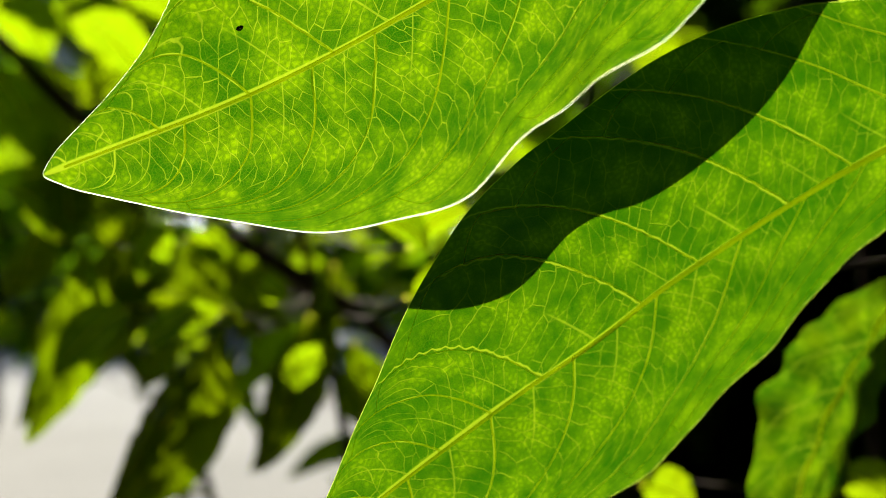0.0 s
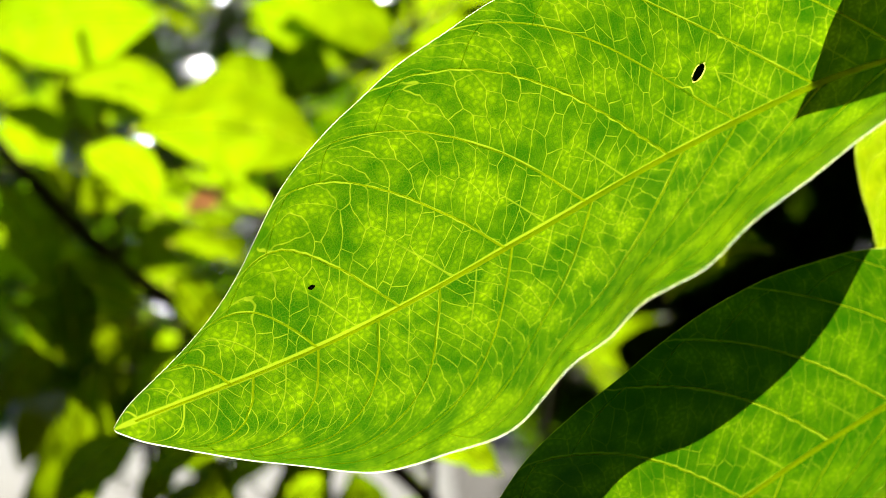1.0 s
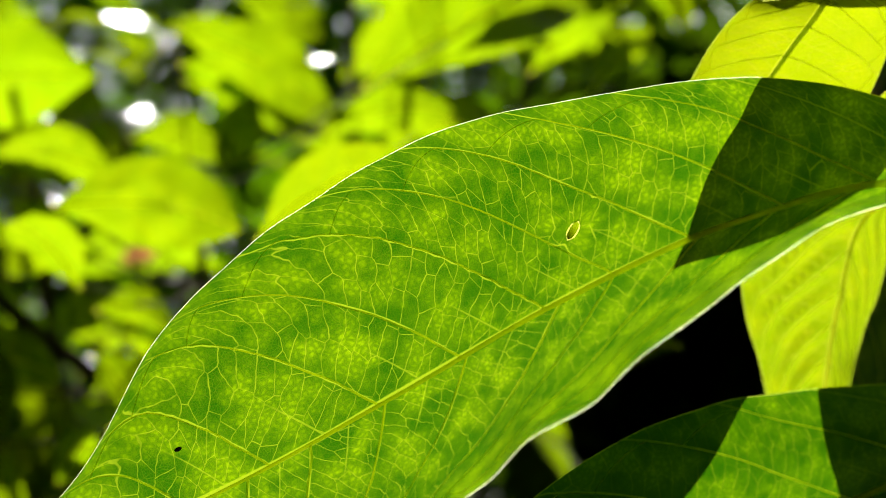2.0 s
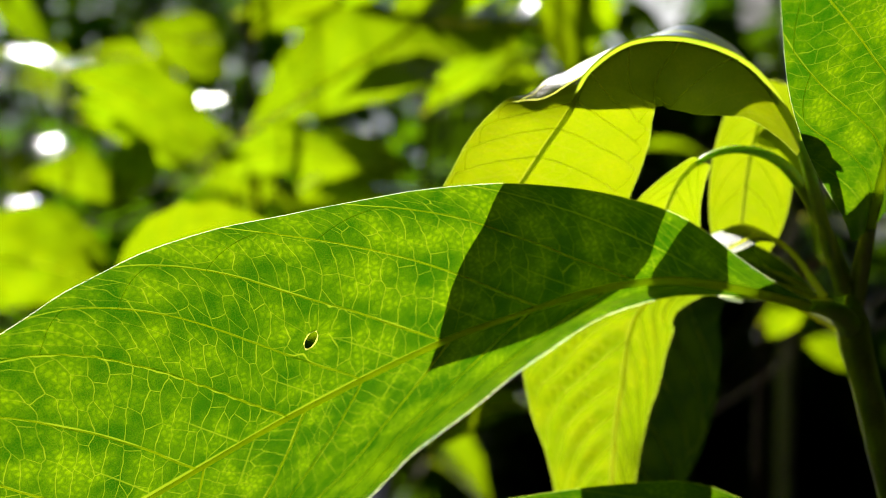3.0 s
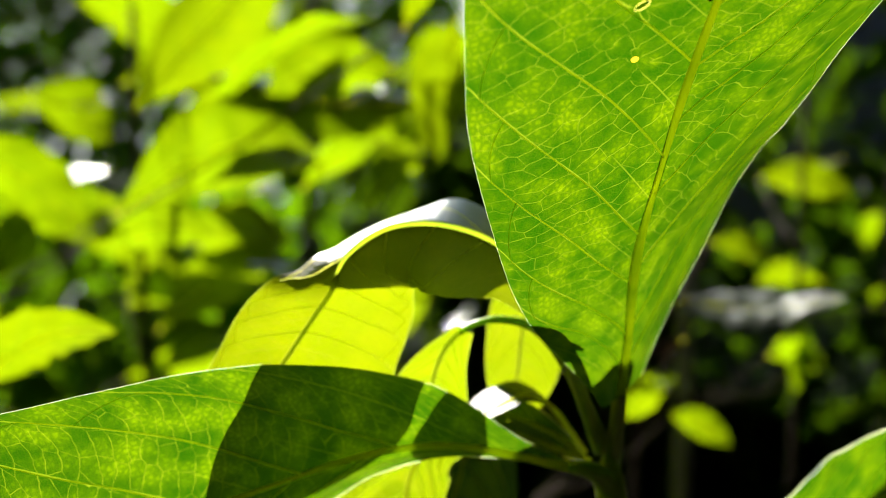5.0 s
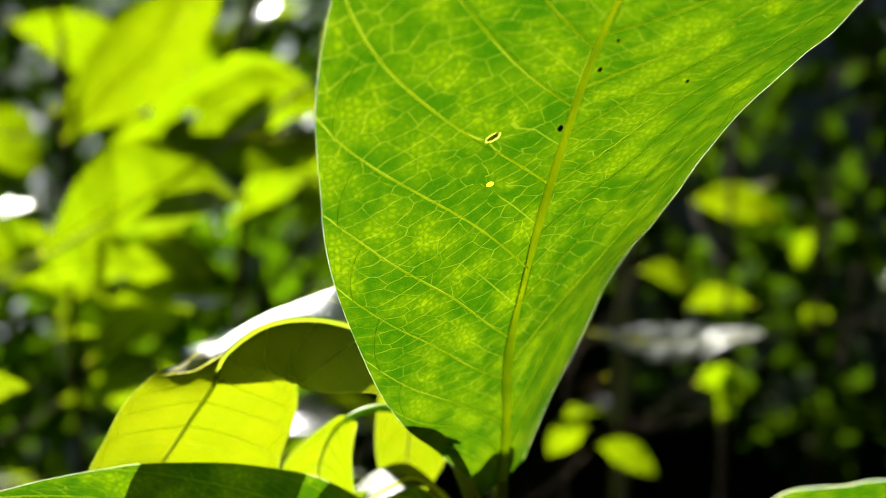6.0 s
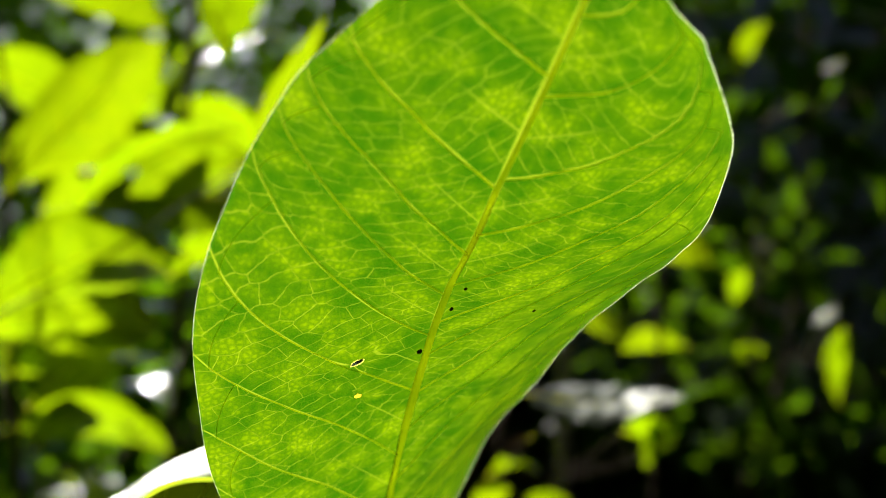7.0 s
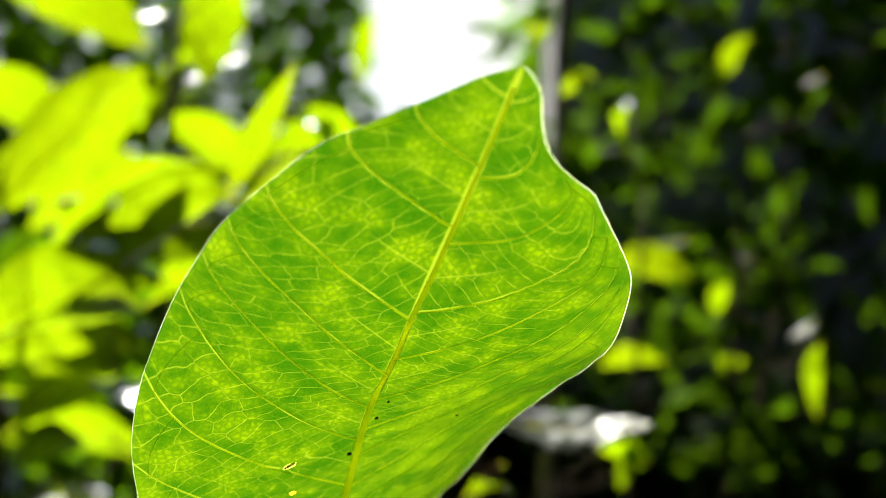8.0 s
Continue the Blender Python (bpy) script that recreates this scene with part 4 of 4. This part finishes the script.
far_leaf(back, (-0.024, 0.420, 1.188), (-0.004, 0.400, 1.179), 0.0067, 0, 0.12)
far_leaf(back, (-0.012, 0.420, 1.178), (0.009, 0.400, 1.192), 0.0057, 0, 0.12)
far_leaf(back, (-0.213, 0.600, 1.199), (-0.182, 0.580, 1.173), 0.0123, 0, 0.12)
far_leaf(back, (-0.132, 0.550, 1.244), (-0.158, 0.520, 1.271), 0.0149, -15, 0.12)
far_leaf(back, (-0.223, 0.600, 1.258), (-0.189, 0.580, 1.208), 0.0151, 0, 0.12)
far_leaf(back, (0.126, 0.310, 1.183), (0.082, 0.300, 1.088), 0.0190, -10, 0.06, nu=60, nv=12, mats=GREEN)
far_leaf(back, (0.153, 0.400, 1.093), (0.131, 0.400, 1.104), 0.0084, 0, 0.12)
far_leaf(back, (0.065, 0.400, 1.100), (0.084, 0.400, 1.093), 0.0084, 0, 0.12)
far_leaf(back, (-0.138, 0.520, 1.279), (-0.056, 0.500, 1.271), 0.0204, -10, 0.12)
far_leaf(back, (-0.247, 0.900, 1.419), (-0.202, 0.880, 1.298), 0.0208, 0, 0.12)
far_leaf(back, (-0.126, 0.740, 1.398), (-0.026, 0.700, 1.336), 0.0219, 10, 0.12)
far_leaf(back, (-0.036, 0.740, 1.342), (0.042, 0.700, 1.351), 0.0168, 0, 0.12)
far_leaf(back, (-0.026, 0.900, 1.337), (-0.072, 0.880, 1.383), 0.0208, 0, 0.12)
far_leaf(back, (-0.172, 0.850, 1.343), (-0.095, 0.800, 1.326), 0.0174, 0, 0.12)
far_leaf(back, (-0.040, 0.900, 1.471), (0.058, 0.850, 1.485), 0.0245, 0, 0.12)
far_leaf(back, (-0.117, 0.950, 1.469), (-0.046, 0.900, 1.428), 0.0238, 0, 0.12)
far_leaf(back, (0.170, 0.850, 1.406), (0.117, 0.800, 1.445), 0.0135, 0, 0.12)
far_leaf(back, (0.007, 0.800, 1.357), (0.081, 0.780, 1.343), 0.0166, 0, 0.12)
far_leaf(back, (0.108, 0.420, 1.234), (0.085, 0.400, 1.229), 0.0068, 0, 0.12)
far_leaf(right, (0.284, 0.600, 1.271), (0.261, 0.600, 1.256), 0.0098, 0, 0.12)
far_leaf(right, (0.220, 0.900, 1.463), (0.250, 0.900, 1.503), 0.0168, 0, 0.12)
far_leaf(back, (-0.228, 0.750, 1.196), (-0.187, 0.720, 1.152), 0.0174, 0, 0.12)
far_leaf(back, (-0.174, 0.720, 1.276), (-0.205, 0.690, 1.246), 0.0150, 0, 0.12)
far_leaf(back, (-0.150, 0.740, 1.237), (-0.178, 0.710, 1.215), 0.0144, 0, 0.12)
far_leaf(back, (-0.119, 0.700, 1.194), (-0.147, 0.670, 1.183), 0.0123, 0, 0.12)
far_leaf(back, (-0.274, 0.800, 1.278), (-0.235, 0.770, 1.227), 0.0167, 0, 0.12)
# leaves hanging in line with the sun's rays
for base, tip, half in (
    ((-0.165, 0.560, 1.172), (-0.182, 0.530, 1.086), 0.0195),
    ((-0.098, 0.550, 1.136), (-0.142, 0.520, 1.071), 0.0179),
    ((-0.064, 0.580, 1.138), (-0.084, 0.550, 1.068), 0.0167),
    ((-0.044, 0.600, 1.122), (-0.036, 0.570, 1.083), 0.0139),
    ((-0.130, 0.620, 1.173), (-0.120, 0.590, 1.131), 0.0158),
    ((-0.160, 0.640, 1.179), (-0.164, 0.610, 1.120), 0.0178),
    ((-0.096, 0.660, 1.166), (-0.106, 0.630, 1.118), 0.0169),
    ((-0.059, 0.660, 1.157), (-0.065, 0.630, 1.118), 0.0138),
    ((-0.234, 0.700, 1.176), (-0.241, 0.670, 1.137), 0.0162),
):
    far_leaf(back, base, tip, half, 0, 0.10, (-0.24, -0.68, 0.69))
GLINT = (-0.45, -0.33, 0.83)
WAXY = (MAT_WAXY, MAT_RIB, MAT_VEIN, MAT_MARGIN)
far_leaf(back, (-0.030, 0.780, 1.393), (-0.071, 0.780, 1.392), 0.017, 0, 0.05, GLINT, mats=WAXY, fold=3)
far_leaf(back, (0.095, 0.700, 1.335), (0.057, 0.700, 1.334), 0.008, 0, 0.05, GLINT, mats=WAXY, fold=3)
far_leaf(right, (0.302, 0.660, 1.322), (0.385, 0.600, 1.325), 0.020, 0, 0.05, GLINT, mats=WAXY, fold=3)
far_leaf(right, (0.843, 1.200, 1.689), (0.815, 1.200, 1.673), 0.008, 0, 0.05, GLINT, mats=WAXY, fold=3)
far_leaf(right, (0.759, 1.200, 1.469), (0.735, 1.200, 1.466), 0.008, 0, 0.05, GLINT, mats=WAXY, fold=3)
far_leaf(right, (0.636, 1.100, 1.479), (0.586, 1.100, 1.470), 0.008, 0, 0.05, GLINT, mats=WAXY, fold=3)
far_leaf(right, (0.785, 1.100, 1.403), (0.753, 1.100, 1.377), 0.008, 0, 0.05, GLINT, mats=WAXY, fold=3)
far_leaf(right, (0.629, 1.300, 1.598), (0.600, 1.300, 1.594), 0.008, 0, 0.05, GLINT, mats=WAXY, fold=3)
far_leaf(back, (0.092, 0.750, 1.579), (0.072, 0.750, 1.573), 0.008, 0, 0.05, GLINT, mats=WAXY, fold=3)
far_leaf(back, (-0.093, 0.600, 1.180), (-0.121, 0.600, 1.184), 0.008, 0, 0.05, GLINT, mats=WAXY, fold=3)
far_leaf(back, (-0.095, 1.300, 1.531), (-0.118, 1.300, 1.527), 0.005, 0, 0.05, GLINT, mats=WAXY, fold=3)
far_leaf(back, (0.097, 0.800, 1.366), (0.082, 0.800, 1.366), 0.008, 0, 0.05, GLINT, mats=WAXY, fold=3)
far_leaf(back, (0.148, 0.800, 1.443), (0.140, 0.800, 1.440), 0.008, 0, 0.05, GLINT, mats=WAXY, fold=3)
# three unseen leaves, added high up to cast shade on blade_l
far_leaf(back, (-0.086, 0.900, 1.795), (-0.014, 0.900, 1.795), 0.026, 0, 0.0, (-0.2, -0.7, -0.6))
far_leaf(back, (-0.092, 0.900, 1.757), (-0.020, 0.900, 1.757), 0.026, 0, 0.0, (-0.2, -0.7, -0.6))
far_leaf(back, (-0.096, 0.900, 1.720), (-0.024, 0.900, 1.720), 0.026, 0, 0.0, (-0.2, -0.7, -0.6))
red = far_leaf(back, (-0.175, 1.0, 1.27), (-0.205, 1.0, 1.252), 0.010, 0, 0.1)
red.data.materials[0] = MAT_RED
tagged(red, label="withered reddish leaf")

far_leaf(right, (0.669, 0.900, 1.375), (0.668, 0.900, 1.318), 0.010, 0, 0.05)
far_leaf(right, (0.300, 0.620, 1.298), (0.285, 0.620, 1.287), 0.0045, 0, 0.05).data.materials[0] = MAT_DRY
SHINE = [Vector(p) for p in ((-0.05, 0.78, 1.393), (0.076, 0.70, 1.335), (0.33, 0.66, 1.323), (0.37, 0.66, 1.32), (0.82, 1.2, 1.68), (0.747, 1.2, 1.467), (0.61, 1.1, 1.475), (0.77, 1.1, 1.39), (0.615, 1.3, 1.596), (0.08, 0.75, 1.576), (-0.17, 1.25, 1.53), (-0.33, 1.3, 1.52), (-0.2, 1.2, 1.45), (-0.17, 0.66, 1.244), (-0.045, 1.2, 1.477), (-0.1, 1.3, 1.53), (0.09, 0.8, 1.366))]


def in_shine(p, reach=0.05):
    """Whether p would shade one of the leaves that shine in the sun."""
    for q in SHINE:
        d = p - q
        u = d.dot(sun_way)
        if u > 0.0 and (d - sun_way * u).length < reach:
            return True
    return False


random.seed(5)


def scatter(root, count, lo, hi, small=0.07, large=0.13):
    """Leaves at random in a box, mostly lying flat and drooping."""
    n = 0
    while n < count:
        p = Vector([random.uniform(a, b) for a, b in zip(lo, hi)])
        a = random.uniform(0, 2 * math.pi)
        size = random.uniform(small, large)
        d = Vector((math.cos(a), math.sin(a), random.uniform(-0.9, 0.25))).normalized() * size
        if in_shine(p + d * 0.5, 0.085):
            continue
        n += 1
        far_leaf(root, p, p + d, size * random.uniform(0.17, 0.24), random.uniform(-35, 35), random.uniform(0.0, 0.25), toward=(random.uniform(-0.4, 0.4), random.uniform(-0.7, 0.1), -0.8), nu=14, nv=4)


scatter(back, 70, (-0.70, 0.85, 1.05), (0.28, 1.40, 1.62), 0.11, 0.19)
scatter(back, 55, (-0.95, 1.15, 1.12), (0.26, 1.60, 1.78), 0.12, 0.20)
scatter(back, 12, (-0.25, 0.75, 0.95), (0.12, 1.0, 1.16))
scatter(right, 18, (0.34, 0.85, 1.30), (1.15, 1.38, 1.90), 0.03, 0.07)
adopt(back)
adopt(right)


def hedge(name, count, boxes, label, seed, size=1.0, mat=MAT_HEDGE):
    """A dense hedge: many small leaves in one mesh, over the given boxes (low corner, high corner)."""
    rnd = random.Random(seed)
    vs, fs, uv = [], [], []
    vol = [abs((h[0] - l[0]) * (h[1] - l[1]) * (h[2] - l[2])) for l, h in boxes]
    for l, h in rnd.choices(boxes, vol, k=count):
        c = Vector([rnd.uniform(a, b) for a, b in zip(l, h)])
        if size == 1.0 and in_shine(c, 0.08):
            continue
        ang = rnd.uniform(0, 2 * math.pi)
        d = Vector((math.cos(ang), math.sin(ang), rnd.uniform(-1.0, 0.3))).normalized()
        n = Vector((rnd.uniform(-0.7, 0.7), rnd.uniform(-0.7, 0.7), 1)).normalized()
        n = (n - d * n.dot(d)).normalized()
        sd = n.cross(d)
        ln = rnd.uniform(0.07, 0.13) * size
        wd = ln * rnd.uniform(0.17, 0.25)
        o = len(vs)
        for i, w in enumerate((0.0, 0.75, 1.0, 0.65, 0.0)):
            u = i / 4
            mid = c + d * ln * u - n * ln * 0.35 * u * u
            vs += [mid + sd * wd * w + n * wd * w * 0.25, mid, mid - sd * wd * w + n * wd * w * 0.25]
            uv += [(u * 8, w * 6), (u * 8, 0), (u * 8 + 40, w * 6)]
        for i in range(4):
            q = o + i * 3
            fs += [(q, q + 1, q + 4, q + 3), (q + 1, q + 2, q + 5, q + 4)]
    ob = mesh_object(name, vs, fs, mat)
    ob.data.uv_layers.new(name="vein")
    ob.data.uv_layers.new(name="skin")
    for nm, k in (("vein", 1.0), ("skin", 2.2)):
        layer = ob.data.uv_layers[nm]
        for loop in ob.data.loops:
            u, v = uv[loop.vertex_index]
            layer.data[loop.index].uv = (u * k, v * k)
    return tagged(ob, label=label, category="hedge", kind="stuff")


# second box: unseen overhang added only to shade the hedge below
hedge("hedge", 5000, [((0.72, 1.35, 0.1), (2.6, 2.3, 2.7)), ((0.34, 1.9, 2.15), (0.95, 2.6, 2.8))], "dense dark green hedge, shade painted into its leaf colour", 3, mat=MAT_HEDGE_SHADED)
hedge("hedge", 12000, [((0.26, 1.5, 0.1), (0.70, 2.8, 1.68)), ((0.22, 1.5, 0.1), (1.2, 1.9, 1.22)), ((0.22, 1.5, 0.1), (1.2, 1.9, 1.22))], "low dense hedge, almost black, shade painted into its leaf colour", 5, mat=MAT_HEDGE_SHADED)
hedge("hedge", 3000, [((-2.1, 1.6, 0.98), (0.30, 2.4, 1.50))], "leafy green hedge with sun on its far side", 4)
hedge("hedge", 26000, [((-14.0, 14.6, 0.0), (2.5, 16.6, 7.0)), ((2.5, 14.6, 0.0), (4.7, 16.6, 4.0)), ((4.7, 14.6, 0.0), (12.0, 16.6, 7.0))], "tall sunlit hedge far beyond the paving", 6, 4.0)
